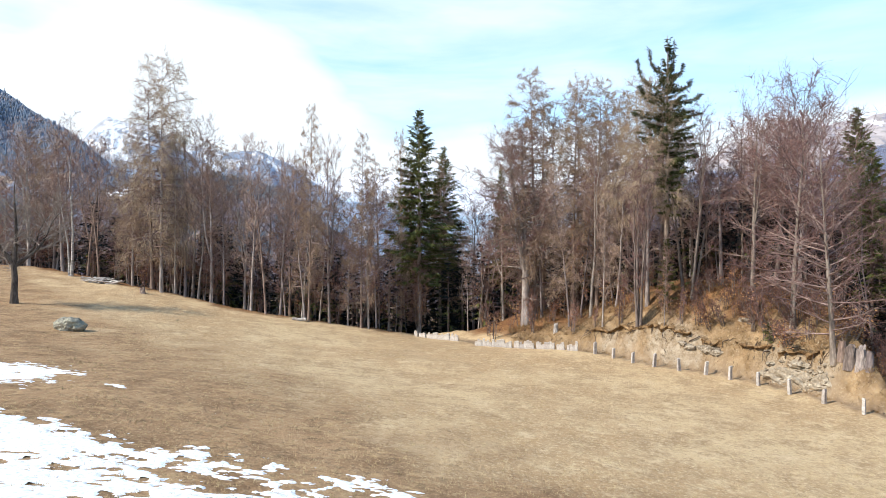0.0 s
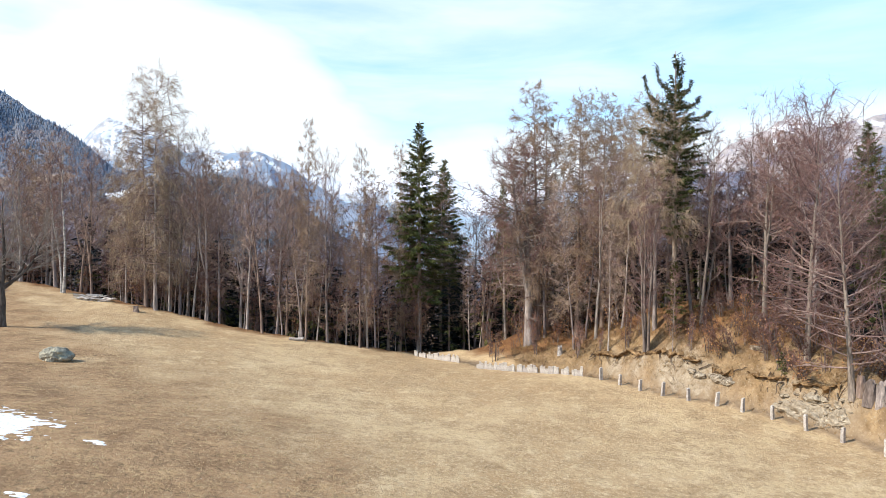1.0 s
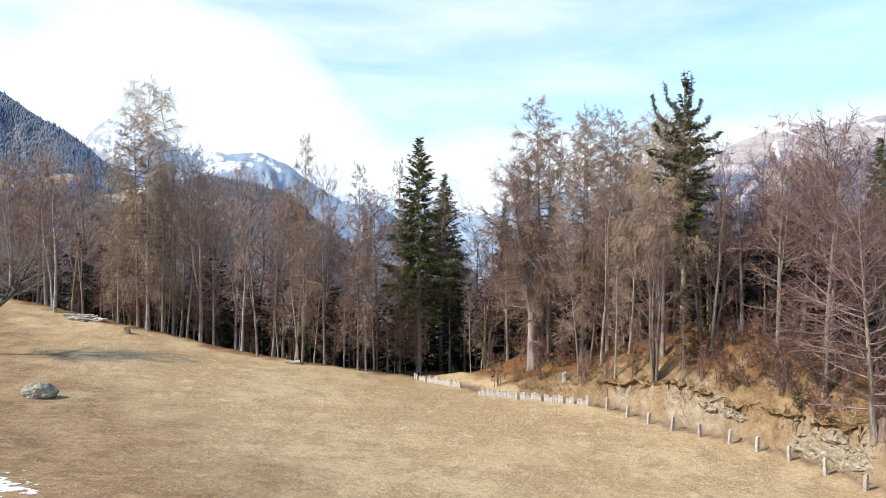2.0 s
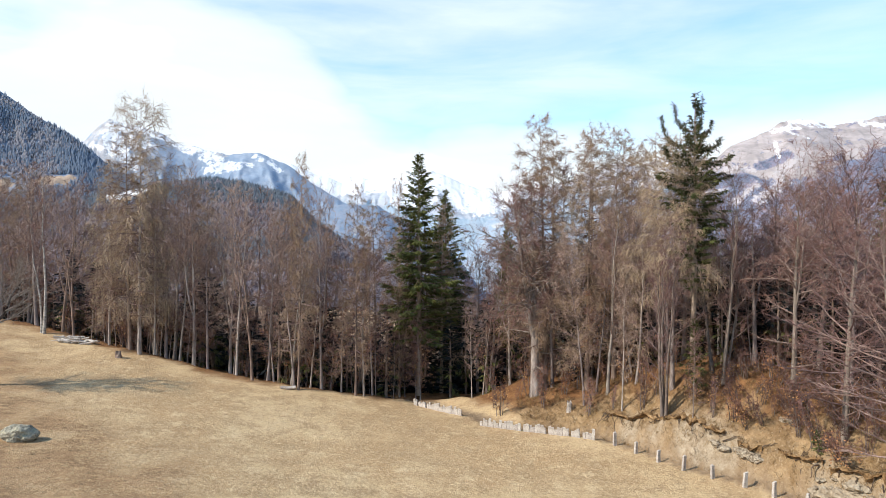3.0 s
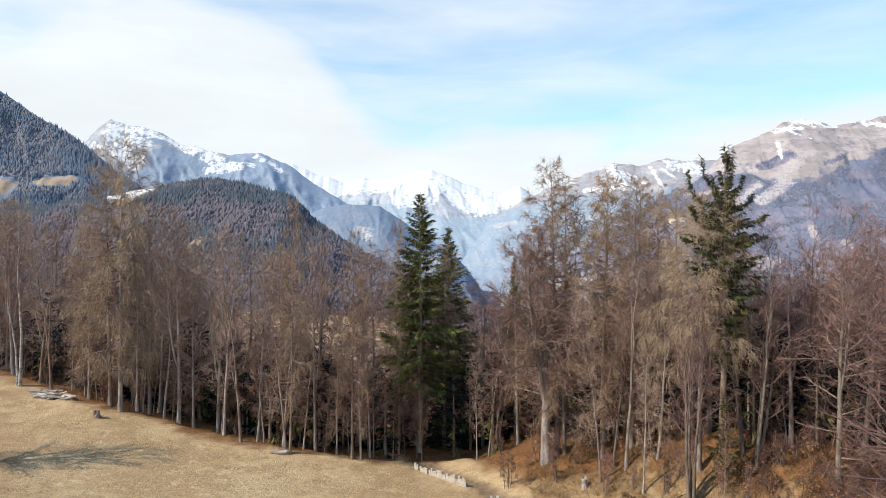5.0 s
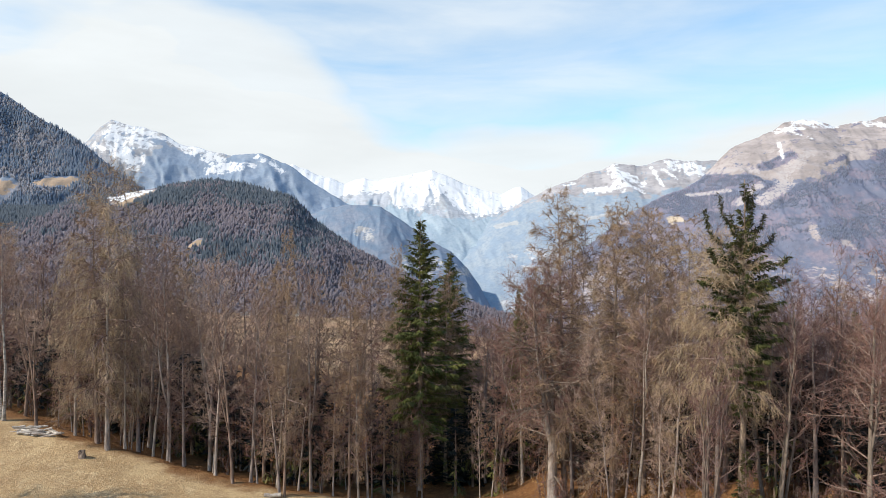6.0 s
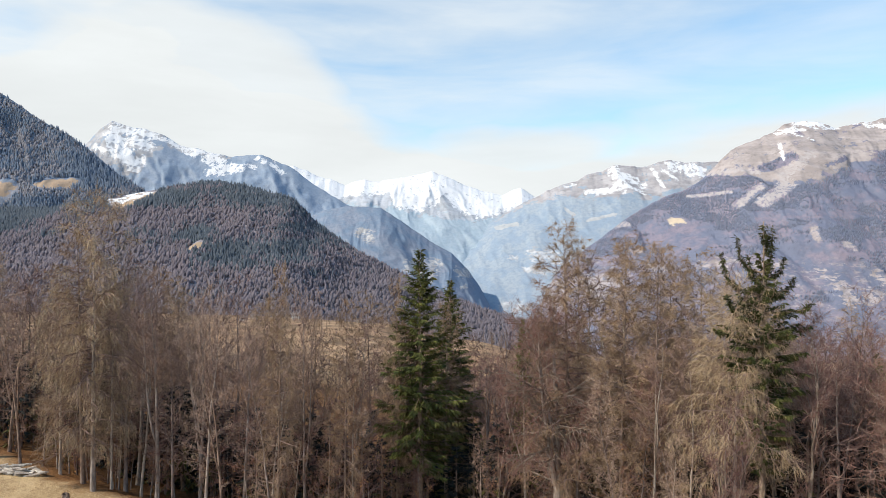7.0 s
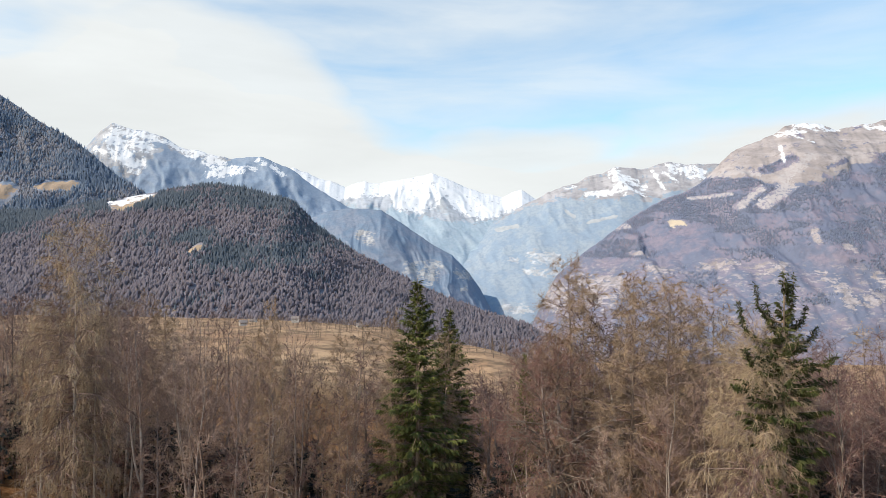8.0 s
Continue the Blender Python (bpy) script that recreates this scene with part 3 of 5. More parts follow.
# distance haze is put into these base colours: paler and bluer further off
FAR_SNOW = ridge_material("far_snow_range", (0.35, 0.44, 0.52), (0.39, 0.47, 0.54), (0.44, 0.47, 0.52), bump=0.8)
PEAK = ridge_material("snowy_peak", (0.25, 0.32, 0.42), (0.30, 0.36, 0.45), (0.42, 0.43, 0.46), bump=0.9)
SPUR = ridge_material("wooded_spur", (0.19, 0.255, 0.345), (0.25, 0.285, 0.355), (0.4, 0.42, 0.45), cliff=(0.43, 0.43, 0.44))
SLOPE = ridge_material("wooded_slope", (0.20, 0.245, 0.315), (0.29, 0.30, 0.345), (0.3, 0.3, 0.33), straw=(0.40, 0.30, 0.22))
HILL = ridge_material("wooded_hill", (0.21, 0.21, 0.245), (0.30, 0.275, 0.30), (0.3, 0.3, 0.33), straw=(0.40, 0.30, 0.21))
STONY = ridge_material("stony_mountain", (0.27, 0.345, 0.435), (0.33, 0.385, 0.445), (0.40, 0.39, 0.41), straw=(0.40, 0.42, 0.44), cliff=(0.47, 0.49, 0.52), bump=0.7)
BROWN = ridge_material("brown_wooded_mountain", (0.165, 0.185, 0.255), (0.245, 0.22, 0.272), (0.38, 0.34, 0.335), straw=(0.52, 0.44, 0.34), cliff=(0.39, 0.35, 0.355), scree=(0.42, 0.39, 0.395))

ridge("backdrop_snow_range", "far snow-covered mountain range with haze in its colours", 4850, [(-1548, 468), (-1245, 615), (-1158, 654), (-1050, 610), (-963, 563), (-877, 554), (-760, 507), (-613, 546), (-497, 528), (-324, 563), (-229, 580), (-91, 606), (9, 576), (156, 502), (333, 446), (441, 416), (505, 455), (579, 481), (678, 420), (872, 373)], -300, 900, FAR_SNOW, 3, 16, 34, 300,
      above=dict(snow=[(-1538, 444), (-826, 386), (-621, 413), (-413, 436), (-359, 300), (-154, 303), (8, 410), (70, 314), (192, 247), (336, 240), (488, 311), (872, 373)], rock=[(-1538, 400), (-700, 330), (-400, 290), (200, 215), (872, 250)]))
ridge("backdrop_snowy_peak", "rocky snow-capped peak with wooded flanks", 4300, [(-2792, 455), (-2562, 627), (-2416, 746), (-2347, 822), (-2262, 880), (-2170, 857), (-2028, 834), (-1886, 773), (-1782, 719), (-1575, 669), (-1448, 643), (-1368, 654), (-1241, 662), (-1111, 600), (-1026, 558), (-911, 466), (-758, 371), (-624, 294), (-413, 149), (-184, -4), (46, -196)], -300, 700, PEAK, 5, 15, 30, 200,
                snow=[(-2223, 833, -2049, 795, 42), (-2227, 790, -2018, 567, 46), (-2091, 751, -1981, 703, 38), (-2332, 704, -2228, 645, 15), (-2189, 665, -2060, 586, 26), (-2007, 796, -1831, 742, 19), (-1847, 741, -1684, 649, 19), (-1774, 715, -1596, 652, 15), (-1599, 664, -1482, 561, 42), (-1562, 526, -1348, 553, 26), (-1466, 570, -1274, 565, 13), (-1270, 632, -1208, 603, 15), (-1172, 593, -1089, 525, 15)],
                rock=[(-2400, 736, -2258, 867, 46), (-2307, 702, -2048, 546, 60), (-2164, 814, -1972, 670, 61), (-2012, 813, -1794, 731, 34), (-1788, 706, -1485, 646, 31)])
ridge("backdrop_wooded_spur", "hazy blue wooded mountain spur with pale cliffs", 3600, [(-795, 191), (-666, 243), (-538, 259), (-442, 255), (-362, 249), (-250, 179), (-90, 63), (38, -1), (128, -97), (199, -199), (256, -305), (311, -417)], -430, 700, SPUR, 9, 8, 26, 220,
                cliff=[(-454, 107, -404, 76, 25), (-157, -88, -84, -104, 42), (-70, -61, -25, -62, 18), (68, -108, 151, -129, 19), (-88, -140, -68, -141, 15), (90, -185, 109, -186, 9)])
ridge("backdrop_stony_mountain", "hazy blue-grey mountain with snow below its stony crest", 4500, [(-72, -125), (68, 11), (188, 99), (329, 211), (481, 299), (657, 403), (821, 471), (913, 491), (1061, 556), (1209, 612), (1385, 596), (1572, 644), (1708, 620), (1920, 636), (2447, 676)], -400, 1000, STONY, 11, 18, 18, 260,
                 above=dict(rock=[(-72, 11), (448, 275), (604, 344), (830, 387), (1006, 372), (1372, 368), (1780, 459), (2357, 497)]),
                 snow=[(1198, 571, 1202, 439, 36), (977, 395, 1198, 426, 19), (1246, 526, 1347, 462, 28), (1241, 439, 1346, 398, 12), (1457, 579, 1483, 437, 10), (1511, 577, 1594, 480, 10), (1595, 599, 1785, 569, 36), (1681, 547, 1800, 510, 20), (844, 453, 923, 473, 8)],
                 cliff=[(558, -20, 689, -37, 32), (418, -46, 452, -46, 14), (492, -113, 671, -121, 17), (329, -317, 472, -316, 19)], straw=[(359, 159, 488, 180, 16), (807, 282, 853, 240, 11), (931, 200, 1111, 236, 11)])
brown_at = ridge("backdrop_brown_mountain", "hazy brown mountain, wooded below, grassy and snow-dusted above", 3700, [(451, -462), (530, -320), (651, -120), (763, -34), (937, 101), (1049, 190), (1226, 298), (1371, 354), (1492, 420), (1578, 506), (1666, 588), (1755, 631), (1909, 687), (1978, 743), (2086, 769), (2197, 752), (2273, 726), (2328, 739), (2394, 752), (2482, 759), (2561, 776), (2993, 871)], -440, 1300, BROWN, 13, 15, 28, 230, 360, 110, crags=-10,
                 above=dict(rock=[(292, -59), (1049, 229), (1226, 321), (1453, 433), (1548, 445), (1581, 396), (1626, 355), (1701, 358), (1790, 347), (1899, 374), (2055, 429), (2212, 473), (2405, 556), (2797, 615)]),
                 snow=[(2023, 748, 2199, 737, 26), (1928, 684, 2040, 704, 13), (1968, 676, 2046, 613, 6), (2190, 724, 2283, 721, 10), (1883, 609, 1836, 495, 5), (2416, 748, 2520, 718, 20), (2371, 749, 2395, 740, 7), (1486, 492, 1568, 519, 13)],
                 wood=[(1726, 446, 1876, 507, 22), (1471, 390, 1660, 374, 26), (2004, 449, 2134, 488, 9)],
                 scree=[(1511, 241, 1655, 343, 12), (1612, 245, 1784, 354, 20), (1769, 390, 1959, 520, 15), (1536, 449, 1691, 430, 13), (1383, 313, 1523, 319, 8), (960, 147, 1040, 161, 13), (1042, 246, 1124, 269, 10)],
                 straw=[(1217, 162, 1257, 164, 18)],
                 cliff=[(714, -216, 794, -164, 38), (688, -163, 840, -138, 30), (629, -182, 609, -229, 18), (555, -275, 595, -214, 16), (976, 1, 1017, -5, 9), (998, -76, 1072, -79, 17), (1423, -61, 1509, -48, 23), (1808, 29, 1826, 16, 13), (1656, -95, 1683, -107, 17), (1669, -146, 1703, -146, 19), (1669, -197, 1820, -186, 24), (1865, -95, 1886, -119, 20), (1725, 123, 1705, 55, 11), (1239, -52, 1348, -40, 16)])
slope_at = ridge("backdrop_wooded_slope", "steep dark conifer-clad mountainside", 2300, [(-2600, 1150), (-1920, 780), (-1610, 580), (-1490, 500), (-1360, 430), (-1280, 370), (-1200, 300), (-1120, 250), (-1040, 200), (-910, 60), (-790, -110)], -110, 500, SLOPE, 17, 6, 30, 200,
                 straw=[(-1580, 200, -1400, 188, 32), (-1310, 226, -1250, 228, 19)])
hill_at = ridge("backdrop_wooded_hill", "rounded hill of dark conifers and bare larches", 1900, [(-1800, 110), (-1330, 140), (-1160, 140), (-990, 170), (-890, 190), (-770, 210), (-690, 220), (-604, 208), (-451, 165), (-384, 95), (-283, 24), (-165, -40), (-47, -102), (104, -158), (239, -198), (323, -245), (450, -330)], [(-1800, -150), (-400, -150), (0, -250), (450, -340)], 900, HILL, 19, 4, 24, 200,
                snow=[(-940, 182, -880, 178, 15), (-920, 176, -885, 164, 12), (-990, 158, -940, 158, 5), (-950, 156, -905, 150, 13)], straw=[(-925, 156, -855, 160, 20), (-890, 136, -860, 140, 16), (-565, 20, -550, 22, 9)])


def foliage_material(name, dark, light, scale=0.02, through_share=0.35):
    """Needles or twigs seen from afar: part of the light goes through."""
    m = bpy.data.materials.new(name)
    m.use_nodes = True
    n, l = m.node_tree.nodes, m.node_tree.links
    n.remove(n["Principled BSDF"])
    geo = n.new("ShaderNodeNewGeometry")
    t = n.new("ShaderNodeTexNoise")
    t.inputs["Scale"].default_value, t.inputs["Detail"].default_value = scale, 5
    l.new(geo.outputs["Position"], t.inputs["Vector"])
    each = n.new("ShaderNodeMath")
    each.operation = "MULTIPLY_ADD"
    l.new(geo.outputs["Random Per Island"], each.inputs[0])
    each.inputs[1].default_value = 0.5
    l.new(t.outputs["Fac"], each.inputs[2])
    r = n.new("ShaderNodeMapRange")
    r.inputs["From Min"].default_value, r.inputs["From Max"].default_value = 0.45, 1.05
    l.new(each.outputs[0], r.inputs["Value"])
    col = mix_colour(n, l, r.outputs[0], dark, light)
    a, b, mix = n.new("ShaderNodeBsdfDiffuse"), n.new("ShaderNodeBsdfTranslucent"), n.new("ShaderNodeMixShader")
    mix.inputs[0].default_value = through_share
    for k, s in enumerate((a, b)):
        l.new(col, s.inputs["Color"])
        l.new(s.outputs[0], mix.inputs[k + 1])
    l.new(mix.outputs[0], n["Material Output"].inputs["Surface"])
    return m


# the far trees carry haze in their colour, like the ground they stand on
FAR_SPRUCE = foliage_material("hazed_hill_spruces", (0.15, 0.185, 0.225), (0.235, 0.275, 0.32), 0.02, 0.55)
FAR_LARCH = foliage_material("hazed_hill_trees", (0.27, 0.245, 0.28), (0.39, 0.35, 0.385), 0.02, 0.55)
# slope tones lifted further, since that face turns away from the sun
SLOPE_SPRUCE = foliage_material("hazed_slope_spruces", (0.22, 0.285, 0.38), (0.33, 0.395, 0.49), 0.02, 0.55)
SLOPE_LARCH = foliage_material("hazed_slope_trees", (0.36, 0.365, 0.41), (0.48, 0.475, 0.515), 0.02, 0.55)
# lighter than the mountain's woods, to offset haze and their own shadows
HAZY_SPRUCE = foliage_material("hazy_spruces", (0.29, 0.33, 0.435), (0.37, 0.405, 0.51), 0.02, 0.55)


def far_wood(name, label, where, count, tall, mat, seed, share, low=0.05, high=0.99, wide=0.26, other=False, fall=0.0):
    """Many small trees on a mountain face, in drifts: conifers where the drift is high, bare crowns (other) where it is low."""
    rng = np.random.default_rng(seed)
    X, Y, Z, closed, rows = where
    a, b = rng.uniform(low, high, count * 4) * (rows - 1.01), rng.uniform(0, X.shape[1] - 1.01, count * 4)
    i, j = a.astype(int), b.astype(int)
    fa, fb = a - i, b - j

    def on(M):
        return M[i, j] * (1 - fa) * (1 - fb) + M[i + 1, j] * fa * (1 - fb) + M[i, j + 1] * (1 - fa) * fb + M[i + 1, j + 1] * fa * fb

    x, y, z = on(X), on(Y), on(Z)
    drift = fractal(x / 240, z / 95, 41, 5, 0.6) * 1.2 + 0.1 * rng.normal(size=len(x)) + fall * np.clip((z - 60) / 160, -1, 0.6)
    keep = ((drift < share) if other else (drift > share)) & (np.abs(x) < 0.78 * y) & (on(closed) < 0.3)
    x, y, z = x[keep][:count], y[keep][:count], z[keep][:count]
    m = len(x)
    h = tall * rng.uniform(0.55, 1.2, m)
    r = h * wide * rng.uniform(0.75, 1.25, m)
    turn = rng.uniform(0, 6.28, m)
    waist = 0.42 if other else 0.12
    lower, upper = (0.35, 1.0) if other else (0.9, 1.0)
    rings = []
    for q, k in ((0.0, lower), (waist, upper)):
        rings += [np.stack([x + r * k * np.cos(turn + c * 1.571), y + r * k * np.sin(turn + c * 1.571), z - 1 + h * q], 1) for c in range(4)]
    tip = np.stack([x + 0.05 * h * rng.normal(size=m), y, z + h], 1)
    v = np.stack(rings + [tip], 1).reshape(-1, 3)
    shape = [(c, (c + 1) % 4, 4 + (c + 1) % 4) for c in range(4)] + [(c, 4 + (c + 1) % 4, 4 + c) for c in range(4)] + [(4 + c, 4 + (c + 1) % 4, 8) for c in range(4)]
    f = (np.arange(m)[:, None, None] * 9 + np.array(shape)[None]).reshape(-1, 3)
    return tagged(new(name, mesh(name, v, f, mat, True)), label, "forest", kind="stuff")


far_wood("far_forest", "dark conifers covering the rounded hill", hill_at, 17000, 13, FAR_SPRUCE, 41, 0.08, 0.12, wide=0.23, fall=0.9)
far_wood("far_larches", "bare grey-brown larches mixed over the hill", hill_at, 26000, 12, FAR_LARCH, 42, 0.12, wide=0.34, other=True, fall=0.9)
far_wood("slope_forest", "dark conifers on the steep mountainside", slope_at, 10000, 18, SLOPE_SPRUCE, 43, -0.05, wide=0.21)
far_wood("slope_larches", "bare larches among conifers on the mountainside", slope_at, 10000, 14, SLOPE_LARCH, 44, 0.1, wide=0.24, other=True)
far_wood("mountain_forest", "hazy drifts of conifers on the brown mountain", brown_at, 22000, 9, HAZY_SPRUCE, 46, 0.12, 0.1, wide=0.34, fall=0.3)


# ---- trees ----
def curve_points(start, way, length, n, lift, rng, wobble=0.06):
    """A branch: from start along way, bending up (lift > 0) or down."""
    t = np.linspace(0, 1, n)[:, None]
    p = start + way * length * t + np.array([0, 0, 1.0]) * lift * length * t ** 2
    bend, wave = rng.normal(size=(2, 1, 3)) * wobble * length * np.array([1, 1, 0.6])
    return p + 1.6 * bend * t ** 2 + 0.8 * wave * np.sin(5.5 * t) * t


def bare_tree(height, girth, seed, style, limbs=44, boughs=8, twigs=10, detail=1.0):
    """Meshes for a leafless tree: trunk, limbs, twigs. style: angle, droop and reach of its limbs and how low they begin."""
    rng = np.random.default_rng(seed)
    trunk, limb, twig = Geo(), Geo(), Geo()
    main = []
    n = 12
    t = np.linspace(0, 1, n)
    lean = rng.normal(size=2) * style["lean"] * height
    wob = np.cumsum(rng.normal(size=(n, 2)), axis=0) * style["crook"] * height / n
    pts = np.stack([lean[0] * t ** 1.5 + wob[:, 0] * t, lean[1] * t ** 1.5 + wob[:, 1] * t, height * t], 1)
    pts[0, 2] = -0.5
    rad = girth * ((1 - t) ** 1.05 * 0.95 + 0.03)
    rad[0] *= 1.35
    trunk.tube(pts, rad, 7)
    stems = [(pts, rad, 1.0)]
    for k in range(style.get("stems", 1) - 1):
        a = rng.uniform(0, 6.28)
        f = rng.uniform(0.72, 0.95)
        p2 = pts * np.array([1, 1, f]) + np.stack([np.cos(a) * (0.25 + height * rng.uniform(0.05, 0.12) * t), np.sin(a) * (0.25 + height * rng.uniform(0.05, 0.12) * t), 0 * t], 1)
        trunk.tube(p2, rad * 0.8, 6)
        stems.append((p2, rad * 0.8, f))
    for k in range(style.get("forks", 0)):
        # a leader that parts from the trunk and rises beside it
        a, h0 = rng.uniform(0, 6.28), rng.uniform(0.22, 0.5)
        root = np.array([np.interp(h0, t, pts[:, c]) for c in range(3)])
        away, top = height * rng.uniform(0.07, 0.16) * style.get("splay", 1.0), height * rng.uniform(0.84, 0.97) * style.get("fork_top", 1.0)
        off = away * t ** 0.7 * (1 + 0.1 * np.sin(6 * t + a))
        p2 = root + np.stack([np.cos(a) * off, np.sin(a) * off, (top - root[2]) * t], 1)
        r2 = np.interp(h0, t, rad) * 0.72 * ((1 - t) * 0.95 + 0.04)
        trunk.tube(p2, r2, 6)
        stems.append((p2, r2, 1.0))
    az = rng.uniform(0, 6.28)
    B, W, L = [], [], []
    for i in range(limbs):
        sp, sr, sf = stems[i % len(stems)]
        q = (i + rng.uniform(0, 1)) / limbs
        h = style["low"] + (0.985 - style["low"]) * q ** style.get("bias", 0.9)
        az += 2.4 + rng.normal() * 0.5
        base = np.array([np.interp(h, t, sp[:, k]) for k in range(3)])
        r0 = np.interp(h, t, sr)
        prof = style["reach"](h)
        droop = max(0.0, 1 - 1.15 * h ** 4) if style["twig_rise"] < -0.5 else 1.0
        length = height * prof * rng.uniform(0.65, 1.15) * (0.8 if len(stems) > 1 else 1)
        el = radians(style["angle"](h) + rng.normal() * 9)
        way = np.array([math.cos(az) * math.cos(el), math.sin(az) * math.cos(el), math.sin(el)])
        pl = curve_points(base, way, length, 5, style["lift"] * droop * rng.uniform(0.5, 1.4), rng)
        rl = min(r0 * 0.55, 0.018 + 0.012 * length)
        if detail < 1:
            limb.tube(pl[::2], rl * np.array([1, 0.6, 0.15]), 3)
        else:
            bough = limb
            if i % max(1, limbs // 12) == 0:
                bough = Geo()
                main.append(bough)
            bough.tube(pl, rl * np.array([1, 0.8, 0.6, 0.4, 0.15]), 4)
        m = max(2, int(boughs * min(1.5, length / 2.2)))
        uu = rng.uniform(0.15, 1.0, m)
        bp = np.stack([np.interp(uu, np.linspace(0, 1, 5), pl[:, k]) for k in range(3)], 1)
        tang = unit(np.gradient(pl, axis=0)[np.clip((uu * 4).round().astype(int), 0, 4)])
        bw = unit(tang * 0.9 + rng.normal(size=(m, 3)) * 0.62 + np.array([0, 0, style["rise"] * droop]))
        bl = length * rng.uniform(0.22, 0.5, m) * (1.15 - 0.6 * uu)
        for j in range(m):
            pb = curve_points(bp[j], bw[j], bl[j], 3, style["hang"] * droop, rng, 0.05)
            if detail < 1:
                limb.slivers(pb[:1], unit(pb[2:] - pb[:1]), [bl[j]], [max(rl * 0.5, 0.026)], rng)
            else:
                limb.tube(pb, np.array([0.8, 0.55, 0.15]) * max(rl * 0.5, 0.022), 3)
            k = max(1, int(0.62 * twigs * rng.uniform(0.6, 1.4)))
            vv = rng.uniform(0.1, 1, k)
            B.append(np.stack([np.interp(vv, [0, 0.5, 1], pb[:, c]) for c in range(3)], 1))
            W.append(unit(bw[j] * 0.8 + rng.normal(size=(k, 3)) * 0.6 + np.array([0, 0, style["twig_rise"] * droop])))
            L.append(rng.uniform(0.35, 1.0, k) * style["twig"] * (0.4 + 0.6 * min(1.0, length / (0.11 * height))))
    B, W, L = np.concatenate(B), np.concatenate(W), np.concatenate(L)
    thick = 0.72 if detail >= 1 else 1.0
    twig.slivers(B, W, L, thick * (0.011 + 0.009 * rng.uniform(size=len(B))), rng)
    # side shoots on the twigs
    for _ in range(1):
        q = rng.uniform(0.3, 0.9, len(B))[:, None]
        twig.slivers(B + W * L[:, None] * q, unit(W * 0.7 + rng.normal(size=B.shape) * 0.6 + np.array([0, 0, style["twig_rise"]])), L * 0.55, thick * 0.009 + 0 * L, rng)
    return trunk, limb, twig, main


BEECH = dict(lean=0.035, crook=0.09, low=0.13, bias=0.8, reach=lambda h: 0.06 + 0.175 * math.sin(math.pi * min(1, h ** 1.15 * 0.97)) ** 0.6, angle=lambda h: 14 + 48 * h, lift=0.14, rise=0.12, hang=0.04, twig=0.95, twig_rise=0.12)
SLENDER = dict(lean=0.05, crook=0.10, low=0.16, bias=0.85, reach=lambda h: 0.05 + 0.125 * math.sin(math.pi * min(1, h ** 1.15 * 0.97)) ** 0.6, angle=lambda h: 2 + 58 * h, lift=0.14, rise=0.12, hang=0.04, twig=0.85, twig_rise=0.1)
SPREAD = dict(lean=0.025, crook=0.05, low=0.1, bias=0.95, reach=lambda h: 0.07 + 0.22 * math.sin(math.pi * min(1, h * 0.9 + 0.08)) ** 0.6, angle=lambda h: 4 + 52 * h, lift=0.1, rise=0.05, hang=-0.02, twig=1.0, twig_rise=0.05)
OLD = dict(lean=0.015, crook=0.04, low=0.13, bias=1.0, forks=2, splay=0.8, reach=lambda h: 0.10 + 0.23 * math.sin(math.pi * min(1, h * 0.82 + 0.14)) ** 0.7, angle=lambda h: -14 + 68 * h, lift=-0.06, rise=-0.05, hang=-0.14, twig=1.0, twig_rise=-0.1)
LARCH = dict(lean=0.008, crook=0.008, low=0.12, bias=0.75, reach=lambda h: 0.045 + 0.165 * (1 - h) ** 0.75, angle=lambda h: -8 + 45 * h * h, lift=0.05, rise=-0.15, hang=-0.15, twig=0.8, twig_rise=-0.3)
WEEPING = dict(lean=0.012, crook=0.012, low=0.16, bias=0.8, reach=lambda h: 0.04 + 0.15 * (1 - abs(1.85 * h - 1) ** 2.4), angle=lambda h: -2 + 42 * h * h, lift=-0.18, rise=-0.5, hang=-0.5, twig=1.0, twig_rise=-1.1)
BIRCH = dict(lean=0.03, crook=0.10, low=0.35, reach=lambda h: 0.04 + 0.12 * math.sin(math.pi * min(1, (h - 0.25) * 1.2)) ** 0.8, angle=lambda h: 40 + 20 * h, lift=0.02, rise=0.0, hang=-0.15, twig=0.7, twig_rise=-0.3, stems=2)
CLUMP = dict(lean=0.03, crook=0.17, low=0.2, reach=lambda h: 0.06 + 0.17 * math.sin(math.pi * min(1, (h - 0.1) * 1.05)) ** 0.8, angle=lambda h: 20 + 40 * h, lift=0.1, rise=0.15, hang=0.0, twig=0.7, twig_rise=0.1, stems=4)
ORCHARD = dict(lean=0.03, crook=0.16, low=0.2, bias=1.1, forks=4, splay=3.0, fork_top=0.8, reach=lambda h: 0.20 + 0.22 * math.sin(math.pi * min(1, h)) ** 0.7, angle=lambda h: 5 + 45 * h, lift=0.1, rise=0.1, hang=0.0, twig=0.6, twig_rise=0.15)
BUSH = dict(lean=0.08, crook=0.1, low=0.06, reach=lambda h: 0.30 * (1.1 - h), angle=lambda h: 30 + 30 * h, lift=0.1, rise=0.2, hang=0.0, twig=0.5, twig_rise=0.2, stems=6)


def place_tree(name, meshes, label, group=""):
    """A thing from the three meshes; stands at the origin, out of use, until copied."""
    e = new(name)
    e.empty_display_size = 0.3
    trunk = e
    for n, me in meshes:
        ob = part(n, me, trunk if n == "limb" else e)
        if n == "trunk":
            trunk = ob
        if n in ("branchwork", "crown", "lower_crown", "foliage"):
            tagged(ob, kind="stuff")
    return tagged(e, label, "tree", group)


